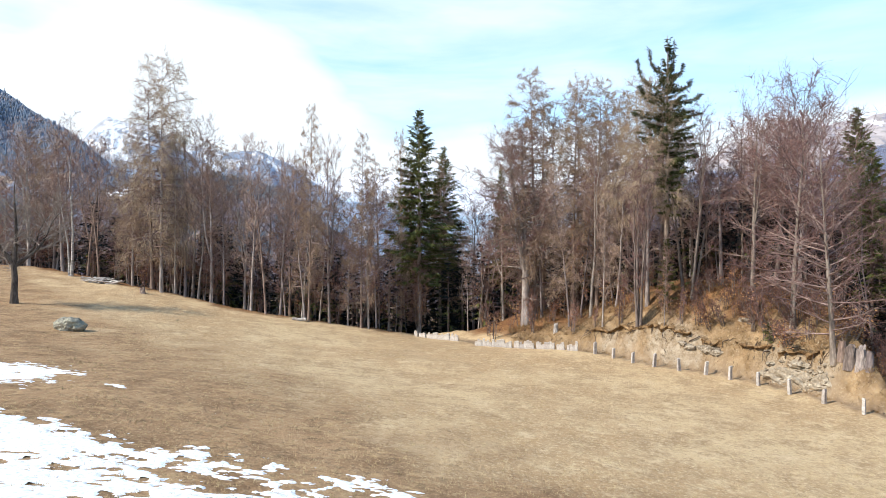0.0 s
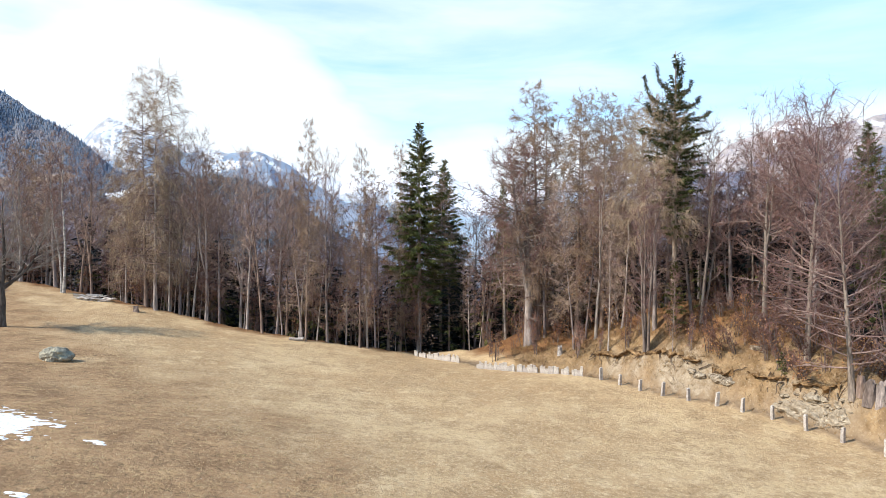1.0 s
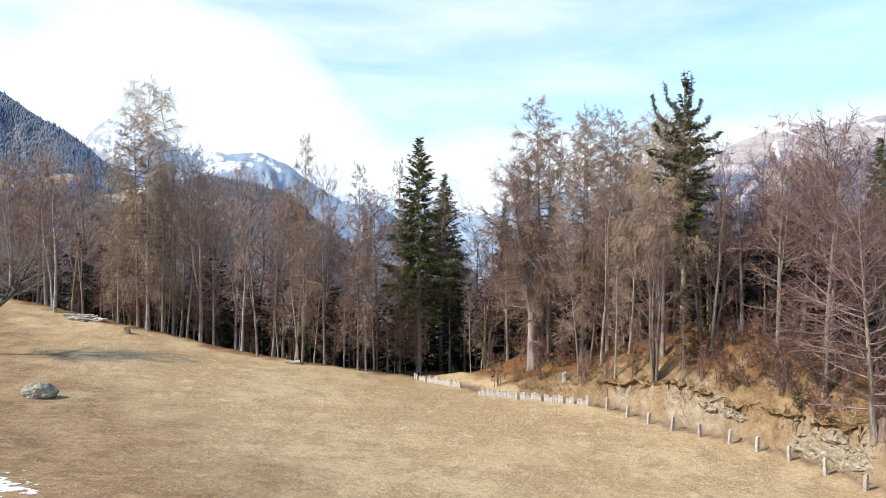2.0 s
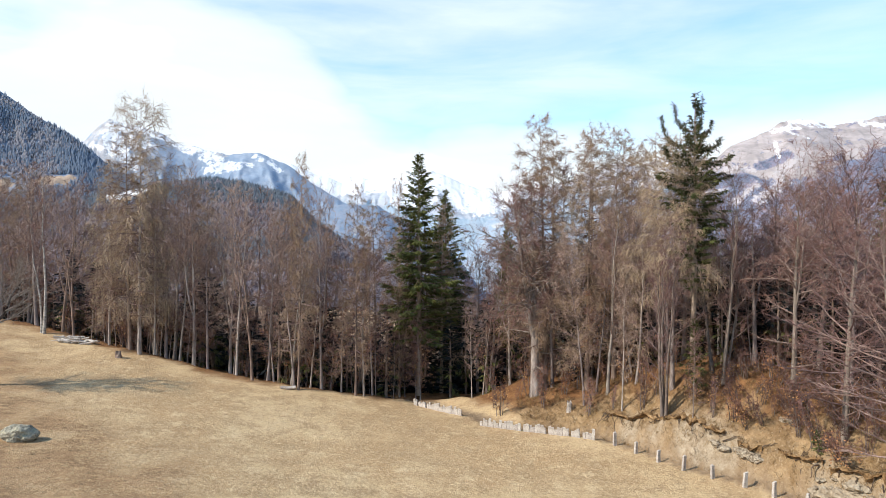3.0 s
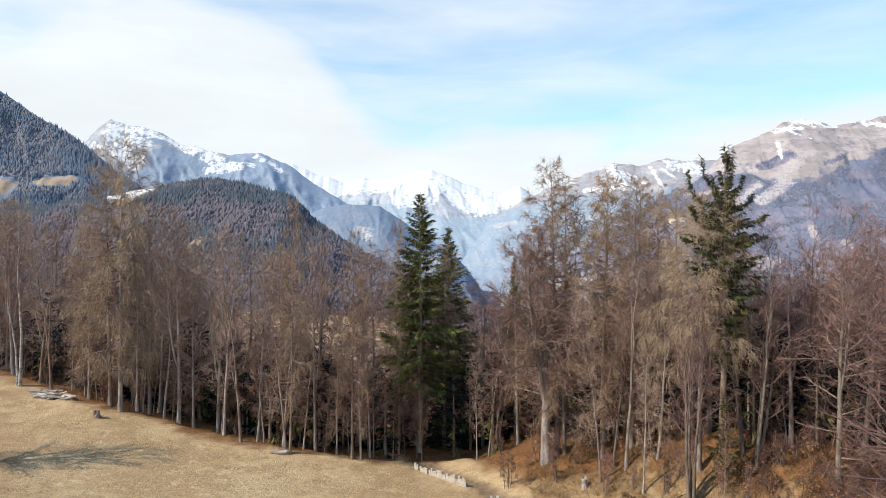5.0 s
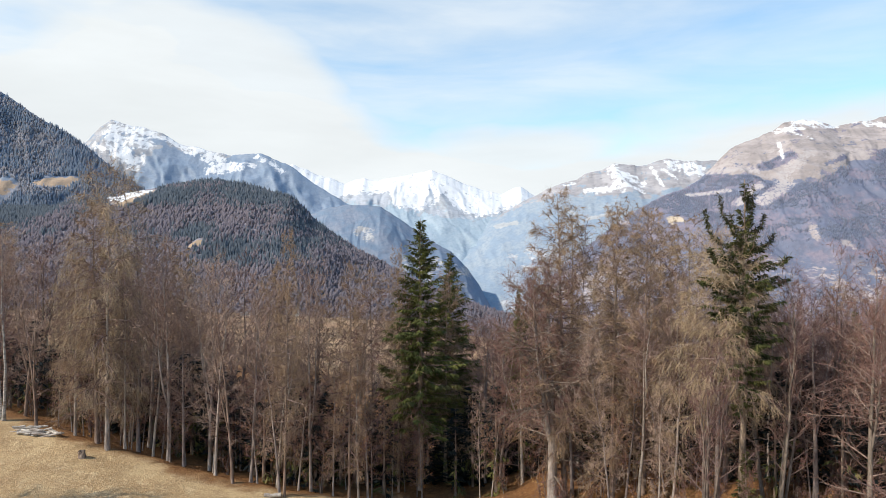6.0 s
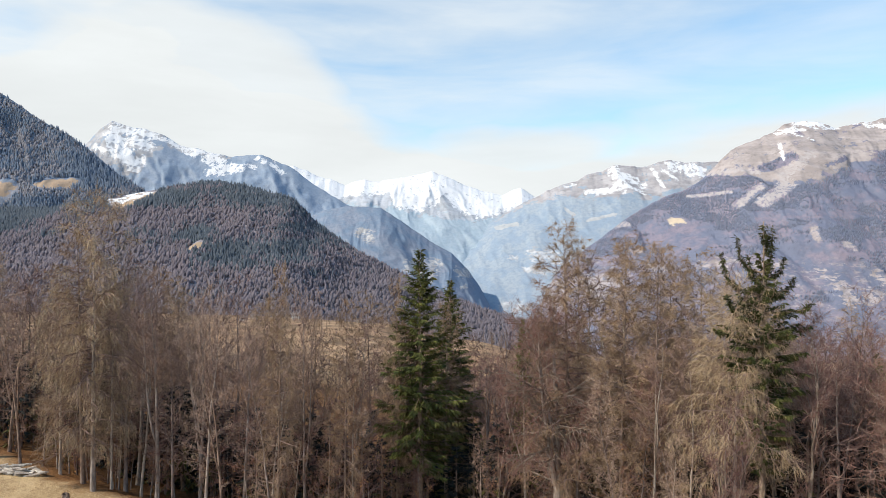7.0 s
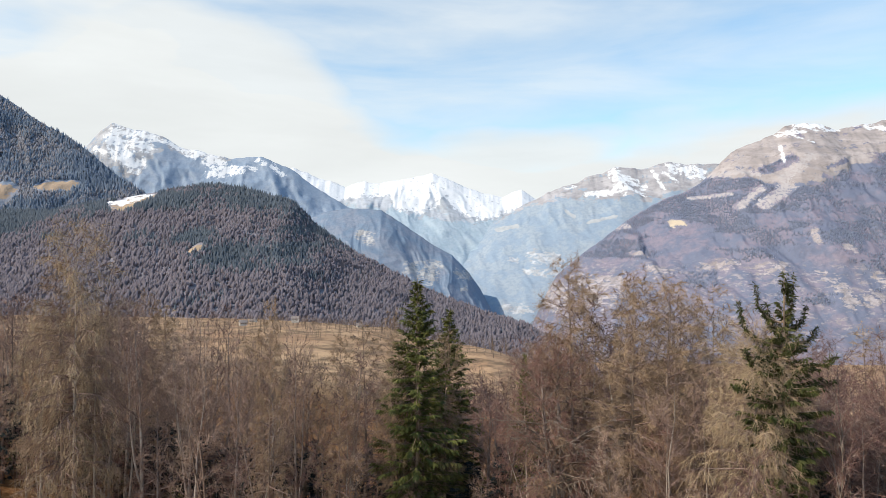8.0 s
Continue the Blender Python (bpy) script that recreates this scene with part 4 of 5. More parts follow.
def bare_kind(name, label, style, height, girth, seed, bark, twig_mat, leaves=0, wood=None, **more):
    trunk, limb, twig, main = bare_tree(height, girth, seed, style, **more)
    meshes = [("trunk", trunk.mesh("trunk", bark, True)), ("branchwork", limb.mesh("branchwork", wood or BRANCH)), ("crown", twig.mesh("crown", twig_mat))] + [("limb", b.mesh("limb", wood or BRANCH, True)) for b in main]
    if leaves:
        rng = np.random.default_rng(seed + 50)
        g = Geo()
        base = np.concatenate(limb.v)
        pick = base[rng.integers(0, len(base), leaves)]
        pick = pick[pick[:, 2] < height * 0.7] + 0
        pick = pick + rng.normal(size=pick.shape) * 0.18
        g.sprays(pick, unit(rng.normal(size=pick.shape)), rng.uniform(0.09, 0.17, len(pick)), 0.045 + 0 * pick[:, 0], rng)
        meshes.append(("foliage", g.mesh("foliage", DRY_LEAF)))
    return place_tree(name, meshes, label)


def spruce_kind(name, label, height, girth, seed, reach=0.20, low=0.10, gap=0.34, per=7, sprays=24, mat=None, ragged=0.15, sparse_top=False, needle=1.0, arms=(), profile=None):
    rng = np.random.default_rng(seed)
    trunk, limb, g, moss = Geo(), Geo(), Geo(), Geo()
    t = np.linspace(0, 1, 10)
    pts = np.stack([np.cumsum(rng.normal(size=10)) * 0.0012 * height, np.cumsum(rng.normal(size=10)) * 0.0012 * height, height * t], 1)
    pts[0, 2] = -0.5
    rad = girth * (1 - t) ** 0.9 + 0.015
    trunk.tube(pts, rad, 7)
    z = low * height
    while z < height * 0.985:
        h = z / height
        spread = height * reach * min(0.62, (1 - h) ** 0.85) + 0.1
        if profile:
            spread = np.interp(h, profile[0], profile[1])
        k = per if h > 0.3 else max(3, per - 2)
        for i in range(k):
            if rng.uniform() < (0.25 if sparse_top else 0.06):
                continue
            a = rng.uniform(0, 6.28)
            length = spread * rng.uniform(1 - 2.6 * ragged, 1 + ragged)
            if h < 0.3:
                length *= 0.55 + 1.5 * h
            el = radians(-22 + 55 * h ** 2 + rng.normal() * 7)
            way = np.array([math.cos(a) * math.cos(el), math.sin(a) * math.cos(el), math.sin(el)])
            base = np.array([np.interp(h, t, pts[:, 0]), np.interp(h, t, pts[:, 1]), z + rng.uniform(-0.15, 0.15)])
            pl = curve_points(base, way, length, 4, 0.22 - 0.1 * h, rng, 0.03)
            if needle < 1.4:
                limb.tube(pl, np.array([1, 0.7, 0.4, 0.15]) * (0.012 + 0.010 * length), 3)
            else:
                limb.slivers(pl[:1], unit(pl[3:] - pl[:1]), [length], [0.03], rng)
            m = max(5, int((1.5 if needle < 1.4 else 1.0) * sprays * length / 2.2))
            u = rng.uniform(0.12, 1.0, m) ** 0.8
            bp = np.stack([np.interp(u, [0, 1 / 3, 2 / 3, 1], pl[:, c]) for c in range(3)], 1)
            across = np.array([-math.sin(a), math.cos(a), 0])
            fan = rng.uniform(-1, 1, m)[:, None]
            w = unit(way * 0.75 + across * fan * 0.9 + np.array([0, 0, -1]) * rng.uniform(0.1, 0.7, m)[:, None])
            L = rng.uniform(0.3, 0.75, m) * (0.55 + 0.45 * min(1, length / 2)) * needle
            tgt = moss if (h < 0.45 and rng.uniform() < 0.55) else g
            tgt.sprays(bp, w, L, needle * (0.04 + 0.035 * rng.uniform(size=m)), rng)
            q = 1 + int(m * 0.5)
            tgt.sprays(bp[:q], unit(w[:q] * 0.5 + np.array([0, 0, -1.0])), L[:q] * 0.8, 0.035 + 0 * L[:q], rng)
        z += gap * rng.uniform(0.8, 1.2) * (0.6 + 0.4 * (1 - h))
    # long boughs that turn upright beside the leader
    for turn, h0, out, up in arms:
        a, z0 = radians(turn), h0 * height
        arm = np.array([[0, 0, z0], [math.cos(a) * out * 0.5, math.sin(a) * out * 0.5, z0 + up * 0.12], [math.cos(a) * out * 0.85, math.sin(a) * out * 0.85, z0 + up * 0.4], [math.cos(a) * out, math.sin(a) * out, z0 + up]])
        limb.tube(arm, [0.06, 0.05, 0.035, 0.01], 4)
        m = int(95 * (out + up))
        u = rng.uniform(0.15, 1, m)
        bp = np.stack([np.interp(u, [0, 0.33, 0.66, 1], arm[:, c]) for c in range(3)], 1)
        g.sprays(bp, unit(rng.normal(size=(m, 3)) * np.array([1, 1, 0.6]) + np.array([0, 0, -0.25])), rng.uniform(0.15, 0.42, m), 0.03 + 0 * u, rng)
    meshes = [("trunk", trunk.mesh("trunk", BARK_BROWN, True)), ("branchwork", limb.mesh("branchwork", BARK_BROWN)), ("crown", g.mesh("crown", mat or NEEDLES))]
    if moss.v:
        meshes.append(("lower_crown", moss.mesh("lower_crown", NEEDLES_MOSS)))
    return place_tree(name, meshes, label)


beeches = [bare_kind("beech_tree", "bare grey-brown beech with fine upright twigs", dict(BEECH, stems=(1, 2, 1)[i], forks=(2, 1, 1)[i]), 17, 0.20, 100 + i, BARK_GREY, TWIG_TAN, limbs=46, boughs=9, twigs=9) for i in range(3)]
slenders = [bare_kind("slender_tree", "slender bare woodland tree with a tall clean trunk", dict(SLENDER, forks=(0, 1, 1)[i]), 17, 0.14, 120 + i, (BARK_GREY, BARK_PALE, BARK_BROWN)[i % 3], TWIG_TAN, limbs=40) for i in range(3)]
russets = [bare_kind("russet_tree", "young tree still holding withered russet leaves", SLENDER, 13, 0.10, 140 + i, BARK_GREY, TWIG_BEECH, leaves=800, limbs=28, detail=0.5) for i in range(2)]
larches = [bare_kind("larch_tree", "bare straw-brown larch with a straight trunk", LARCH, 20, 0.21, 160 + i, BARK_BROWN, TWIG_LARCH, limbs=84, boughs=9, twigs=24) for i in range(3)]
weepers = [bare_kind("weeping_larch", "pale grey larch with long hanging twigs", dict(WEEPING, low=(0.16, 0.42)[i]), 18, 0.18, 180 + i, BARK_GREY, TWIG_GREY, limbs=84, boughs=10, twigs=(11, 18)[i]) for i in range(2)]
birches = [bare_kind("birch_tree", "white-barked birch with two bent stems", BIRCH, 17, 0.15, 200, BARK_BIRCH, TWIG_BEECH, limbs=34)]
clumps = [bare_kind("many_stemmed_tree", "bare tree with several grey stems from one stool", CLUMP, 14, 0.17, 210 + i, BARK_DULL, TWIG_BEECH, limbs=60) for i in range(2)]
orchard = bare_kind("fruit_tree", "old bare fruit tree standing in the meadow", ORCHARD, 10.5, 0.33, 220, ROOT_BARK, TWIG_ORCHARD, wood=BARK_PALE, limbs=60, boughs=12, twigs=10)
bushes = [bare_kind("bush", "tangled bare reddish-brown bush", BUSH, 3.0, 0.035, 230 + i, BARK_DULL, (TWIG_BRUSH, TWIG_BEECH, TWIG_BRUSH)[i], limbs=24, boughs=6, twigs=9, leaves=(0, 90, 200)[i], detail=0.5) for i in range(3)]
spruces = [spruce_kind("spruce_tree", "tall dark green spruce with mossy lower boughs", 24, 0.24, 240 + i, low=0.24, ragged=0.27) for i in range(2)]
dark_spruces = [spruce_kind("dark_spruce", "spruce deep in the wood, coloured near black for its shade", 14, 0.16, 250 + i, 0.2, 0.03, 1.0, 4, 5, NEEDLES_SHADE, 0.15, False, 1.9) for i in range(2)]
ragged_spruce = spruce_kind("ragged_spruce", "old spruce with a ragged thin top", 20.5, 0.21, 260, 0.175, 0.34, 0.36, 7, 30, NEEDLES_OLIVE, 0.22, True, 0.8, [(180, 0.80, 2.2, 2.3), (165, 0.86, 1.2, 2.0), (0, 0.86, 0.7, 2.5), (205, 0.74, 2.6, 1.3), (15, 0.80, 2.3, 0.9), (90, 0.83, 1.4, 1.5), (350, 0.75, 2.6, 0.6), (270, 0.78, 1.6, 1.2), (10, 0.84, 1.5, 1.3), (195, 0.69, 2.9, 0.4), (0, 0.70, 2.8, 0.3)], ((0.3, 0.45, 0.6, 0.7, 0.77, 0.83, 0.9, 1.0), (0.8, 1.5, 2.0, 1.9, 1.2, 0.65, 0.4, 0.12)))
wood_beeches = [bare_kind("beech_tree", "bare grey-brown beech with fine upright twigs", dict(BEECH, stems=(1, 2, 1, 2)[i], forks=(1, 0, 2, 1)[i]), 17, 0.18, 300 + i, BARK_GREY, TWIG_WOOD, limbs=34, boughs=7, twigs=7, detail=0.5) for i in range(4)]
spreads = [bare_kind("spreading_beech", "broad bare beech with low spreading boughs", dict(SPREAD, forks=1 + i % 2), 15, 0.2, 360 + i, (BARK_DULL, BARK_GREY)[i % 2], TWIG_WOOD, limbs=38, boughs=8, twigs=7, detail=0.5) for i in range(3)]
near_spreads = [bare_kind("spreading_beech", "broad bare beech with low spreading boughs", dict(SPREAD, low=0.07, forks=i, splay=0.5), 15, 0.19, 370 + i, BARK_DULL, TWIG_BEECH, limbs=64, boughs=8, twigs=7) for i in range(2)]
big_beech = [bare_kind("old_beech", "big pale-barked beech with low drooping boughs", OLD, 18, 0.5, 380, BARK_GREY, TWIG_BEECH, wood=BARK_DULL, limbs=84, boughs=10, twigs=14)]
wood_slenders = [bare_kind("slender_tree", "slender bare woodland tree with a tall clean trunk", dict(SLENDER, forks=(1, 0, 1, 1)[i]), 17, 0.13, 320 + i, (BARK_GREY, BARK_PALE, BARK_BROWN, BARK_GREY)[i], TWIG_WOOD, limbs=28, boughs=6, twigs=7, detail=0.5) for i in range(4)]
wood_larches = [bare_kind("larch_tree", "bare straw-brown larch with a straight trunk", LARCH, 20, 0.18, 340 + i, BARK_BROWN, TWIG_LARCH, limbs=64, boughs=7, twigs=20, detail=0.5) for i in range(3)]
KINDS = dict(beech=beeches, slender=slenders, russet=russets, larch=larches, weeping=weepers, birch=birches, clump=clumps, bush=bushes, spruce=spruces, dark=dark_spruces,
             wood_beech=wood_beeches, wood_slender=wood_slenders, wood_larch=wood_larches, spread=spreads, near_spread=near_spreads, old=big_beech)
NATIVE = dict(beech=17, slender=17, russet=13, larch=20, weeping=18, birch=17, clump=14, bush=3, spruce=24, dark=14, wood_beech=17, wood_slender=17, wood_larch=20, spread=15, near_spread=15, old=18)

pick_rng = random.Random(5)


def plant(kind, x, y, height, group, wide=1.0, which=None, lean=(0, 0)):
    protos = KINDS[kind]
    p = protos[which % len(protos)] if which is not None else pick_rng.choice(protos)
    k = height / NATIVE[kind]
    m = pose(x, y, float(land(x, y)), lean[0], lean[1], 0) @ pose(0, 0, 0, 0, 0, pick_rng.uniform(0, 360)) @ Matrix.Diagonal((k * wide, k * wide, k, 1))
    return tagged(copy_thing(p, m), group=group)


EDGE = "trees along the edge of the wood"
# the trees that stand out along the edge: kind, place, height, width, lean to the right in degrees
for kind, x, y, h, wide, tip in [
    ("birch", -39.4, 66.3, 17.2, 1, 3), ("slender", -38.6, 68, 16, 1, 0), ("slender", -36.3, 66, 15, 1, 4), ("beech", -42.5, 70, 17, 1, 0), ("beech", -47, 71, 16, 1.1, 0),
    ("larch", -29.6, 63.6, 20.5, 0.9, -2), ("weeping", -28.3, 62.7, 23.4, 0.85, 0), ("weeping", -32.3, 65, 15, 0.8, 0), ("weeping", -27.3, 63.6, 16, 0.7, 0),
    ("beech", -26.6, 64.5, 18.5, 0.8, 0), ("slender", -25.1, 64, 15, 1, 5), ("beech", -23.6, 63.6, 18.5, 0.85, 2), ("slender", -22.1, 63, 15, 1, 1), ("beech", -20.5, 64.5, 17.5, 0.8, 0),
    ("slender", -19.0, 61.8, 16.5, 1, 2), ("slender", -17.2, 60.6, 17.5, 0.9, -1), ("beech", -16.2, 62, 16.8, 0.7, 0), ("slender", -13.9, 61.5, 14, 1, 0),
    ("larch", -12.8, 59.4, 20.6, 0.5, 1.5), ("slender", -13.2, 59.5, 15, 0.9, -2), ("beech", -11.3, 62.2, 19, 0.65, 0), ("russet", -9.3, 61, 11, 1, 0),
    ("larch", -7.9, 60.3, 18.8, 0.6, 0), ("slender", -7.2, 60.5, 15, 0.8, 1), ("russet", -6.5, 61, 13, 1, 2), ("larch", -4.4, 66, 21.5, 0.5, 0),
    ("spruce", -2.5, 66.3, 24.0, 1.12, 0), ("spruce", 0.2, 73, 22.6, 1.15, 0), ("slender", 2.5, 61.2, 9, 0.7, 0), ("spruce", 6.2, 66, 17, 0.65, 0), ("spruce", 28.6, 55, 13, 0.9, 0),
    ("old", 7.7, 57.4, 18.5, 0.85, -1), ("larch", 8.6, 57.8, 23.2, 1.0, 0), ("larch", 11.7, 56, 21.4, 0.95, 0), ("larch", 13.8, 55.5, 20.3, 0.95, 0),
    ("russet", 11.9, 53.6, 12, 1.1, 0), ("slender", 12.47, 52.35, 16, 1, 1), ("slender", 10.6, 52.0, 13, 0.9, -1), ("slender", 12.6, 48.95, 10, 0.8, 4),
    ("clump", 14.7, 46.5, 13.5, 0.9, 0), ("weeping", 15.9, 48.2, 17.2, 1.0, 0), ("russet", 16.1, 45.05, 5.5, 0.8, 2), ("clump", 18.8, 46.6, 15, 0.75, 3),
    ("near_spread", 21.7, 43.3, 14.5, 1, 0), ("near_spread", 21.9, 38.6, 15.0, 1, 0), ("near_spread", 21.8, 34.3, 13, 1.0, -3), ("spruce", 40, 60, 21, 1, 0), ("spruce", 28.2, 40.6, 13.5, 1, 0),
    ("near_spread", 26, 47, 14, 1, 0), ("beech", 18.5, 53, 17, 1, 0), ("larch", 16.5, 57, 19, 0.8, 0), ("slender", 14.4, 51.5, 15, 0.9, 2), ("wood_larch", 9.8, 61, 21.5, 1.1, 0), ("wood_larch", 13, 60, 21.5, 1.1, 0), ("wood_larch", 15.6, 60, 20.5, 1.1, 0), ("wood_larch", 18.4, 58.5, 19.5, 1.1, 0), ("wood_beech", 11, 64, 19.5, 1.1, 0), ("wood_beech", 14.5, 64.5, 19.5, 1.1, 0), ("wood_beech", 17.2, 62.5, 18.5, 1.1, 0), ("near_spread", 23.6, 49.5, 14, 0.9, 0),
    ("wood_beech", 3.4, 68.5, 15, 1.0, 0), ("spread", 5.3, 70, 15.5, 0.9, 0), ("wood_beech", 4.4, 65, 13.5, 1.1, 2), ("russet", 3.6, 63.5, 9, 1.1, 0), ("spread", 6.2, 63.5, 13, 0.9, -2),
]:
    plant(kind, x, y, h, EDGE, wide, 1 if kind == "weeping" and x > 0 else 0 if kind == "weeping" else None, (0, tip + (pick_rng.gauss(0, 2) if kind in ("slender", "beech", "russet") else 0)))
tagged(copy_thing(ragged_spruce, pose(17.1, 47.6, float(land(17.1, 47.6)))), group=EDGE)
copy_thing(orchard, pose(-33.8, 48.9, float(land(-33.8, 48.9)), 0, 0, 40) @ Matrix.Diagonal((0.85, 0.85, 0.98, 1)))

# the wood behind
wood_rng = random.Random(11)


def scatter(count, place, gap, tries=60000):
    """Places, kept apart, where place(x, y) holds."""
    out = []
    for _ in range(tries):
        x, y = wood_rng.uniform(-66, 56), wood_rng.uniform(30, 125)
        if abs(x) < 0.7 * (y + 2) + 7 and place(x, y) and all((x - a) ** 2 + (y - b) ** 2 > gap * gap for a, b in out):
            out.append((x, y))
            if len(out) == count:
                break
    return out


def depth_in(x, y):
    return y - float(wood_edge(x))


def up_bank(x, y):
    return float(lane_side(x, y)) if x > 4 else -9.0


for x, y in scatter(200, lambda x, y: (4.5 < depth_in(x, y) < (19 if -34 < x < -1 else 48) or (up_bank(x, y) > 7 and y < 75)) and not (1.5 < x < 6.5 and y < 80), 2.8):
    r = wood_rng.random()
    bank_side = up_bank(x, y) > 6 and y < 75
    kind = "spread" if r < (0.68 if bank_side else 0.34) else "wood_beech" if r < (0.7 if bank_side else 0.52) else "wood_slender" if r < (0.82 if bank_side else 0.7) else "russet" if r < (0.9 if bank_side else 0.78) else "wood_larch"
    h = {"spread": 14.5, "wood_beech": 16.5, "wood_slender": 16.5, "russet": 11, "wood_larch": 18}[kind] * wood_rng.uniform(0.82, 1.1) * (0.84 if bank_side else 1.0)
    if not bank_side:
        h += (float(np.interp(depth_in(x, y), [4, 10, 20], [0.6, 1.6, 2.2])) if -27 < x < -3 else 0.0) + 0.5 * min(9.0, max(0.0, float(land(x, y - depth_in(x, y))) - float(land(x, y))))
    plant(kind, x, y, h, "trees of the wood", wood_rng.uniform(0.95, 1.25), None, (wood_rng.gauss(0, 2.5), wood_rng.gauss(0, 3.5)))
for x, y in scatter(42, lambda x, y: up_bank(x, y) > 5.0 and 33 < y < 60 and x > 14, 2.0):
    plant("spread" if wood_rng.random() < 0.75 else "wood_slender", x, y, wood_rng.uniform(9, 13.5), "trees of the wood", wood_rng.uniform(0.8, 1.1), None, (wood_rng.gauss(0, 3), wood_rng.gauss(0, 4)))
# some spruces belong here; most are added to blacken gaps that lie in shade
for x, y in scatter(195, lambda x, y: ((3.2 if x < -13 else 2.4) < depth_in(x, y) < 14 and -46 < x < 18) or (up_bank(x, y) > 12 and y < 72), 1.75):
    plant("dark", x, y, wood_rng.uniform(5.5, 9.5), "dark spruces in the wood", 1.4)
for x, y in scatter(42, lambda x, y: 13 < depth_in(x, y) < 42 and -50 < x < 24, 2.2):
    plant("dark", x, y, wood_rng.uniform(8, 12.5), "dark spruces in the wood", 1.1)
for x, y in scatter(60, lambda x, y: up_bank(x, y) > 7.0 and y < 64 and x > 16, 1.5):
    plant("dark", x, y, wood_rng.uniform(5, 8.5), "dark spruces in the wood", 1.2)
for x, y in scatter(48, lambda x, y: 0.8 < depth_in(x, y) < 5 and (x < -9 or x > 7), 1.2):
    plant("bush", x, y, wood_rng.uniform(1.8, 4.5), "bushes under the trees", wood_rng.uniform(0.8, 1.2))
for x, y in scatter(60, lambda x, y: 0.8 < depth_in(x, y) < 7 and x < -2, 1.4):
    plant("russet", x, y, wood_rng.uniform(4.5, 9), "young trees along the edge", wood_rng.uniform(1.0, 1.4))
for x, y in scatter(115, lambda x, y: 2.6 < up_bank(x, y) < 16 and 30 < y < 66, 1.2):
    plant("bush", x, y, wood_rng.uniform(1.2, 3.2), "bushes on the bank", wood_rng.uniform(0.9, 1.3))
for x, y in scatter(20, lambda x, y: (x - 21.6) ** 2 + ((y - 40.6) * 0.7) ** 2 < 3.4, 0.5, 400000):
    plant("bush", x, y, wood_rng.uniform(1.3, 2.4), "bushes on the bank", wood_rng.uniform(1.0, 1.4), 0, (0, wood_rng.uniform(-35, 10)))
for x, y in scatter(40, lambda x, y: up_bank(x, y) > 5.5 and 34 < y < 62, 1.3):
    plant("bush", x, y, wood_rng.uniform(1.8, 3.4), "bushes on the bank", wood_rng.uniform(0.9, 1.2))


def shade_spruce_belt(name, label, places, low, high):
    """Young spruces as one near-black thicket, added in place of the wood's shade."""
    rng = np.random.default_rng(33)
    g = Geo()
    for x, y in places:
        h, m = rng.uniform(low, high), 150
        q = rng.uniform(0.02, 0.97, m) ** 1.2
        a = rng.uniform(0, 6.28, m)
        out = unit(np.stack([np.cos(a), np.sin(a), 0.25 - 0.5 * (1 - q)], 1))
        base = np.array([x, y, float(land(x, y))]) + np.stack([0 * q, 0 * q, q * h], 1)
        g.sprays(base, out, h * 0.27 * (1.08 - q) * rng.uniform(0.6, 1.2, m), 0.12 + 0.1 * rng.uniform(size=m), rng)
    tagged(new(name, g.mesh(name, NEEDLES_SHADE)), label, "trees", kind="stuff")


# both belts are added to darken ground and gaps that are only shaded
shade_spruce_belt("spruce_thicket", "near-black spruce thicket added for the wood's deep shade", scatter(230, lambda x, y: (6 < depth_in(x, y) < 15 and x < 20) or (up_bank(x, y) > 11 and y < 66), 1.3), 4.0, 7.5)
shade_spruce_belt("spruce_undergrowth", "near-black low spruces added for shade behind the wood's edge", scatter(260, lambda x, y: 15 < depth_in(x, y) < 36 and x < 30, 1.6), 2.5, 5.0)
for x, y in scatter(55, lambda x, y: 2.4 < up_bank(x, y) < 9 and 34 < y < 47 and x > 17.5, 0.8, 200000):
    plant("bush", x, y, wood_rng.uniform(1.2, 2.6), "bushes on the bank", wood_rng.uniform(1.2, 1.7), wood_rng.choice((0, 2)), (wood_rng.uniform(-10, 25), wood_rng.uniform(-30, 15)))
juniper = spruce_kind("juniper", "small olive-green juniper growing out of the bank", 1.0, 0.03, 270, 0.5, 0.05, 0.12, 7, 60, NEEDLES_OLIVE, 0.2, False, 0.3)
copy_thing(juniper, pose(20.5, 38.7, float(land(20.5, 38.7))))
young = spruce_kind("young_spruce", "young yellow-green spruce under the taller trees", 5.5, 0.06, 271, 0.22, 0.12, 0.3, 6, 26, NEEDLES_MOSS, 0.25, False, 0.7)
copy_thing(young, pose(16.7, 46.2, float(land(16.7, 46.2))))
for p in [juniper, young, *(q for ps in KINDS.values() for q in ps), ragged_spruce, orchard]:
    for o in (*p.children_recursive, p):
        bpy.data.objects.remove(o)


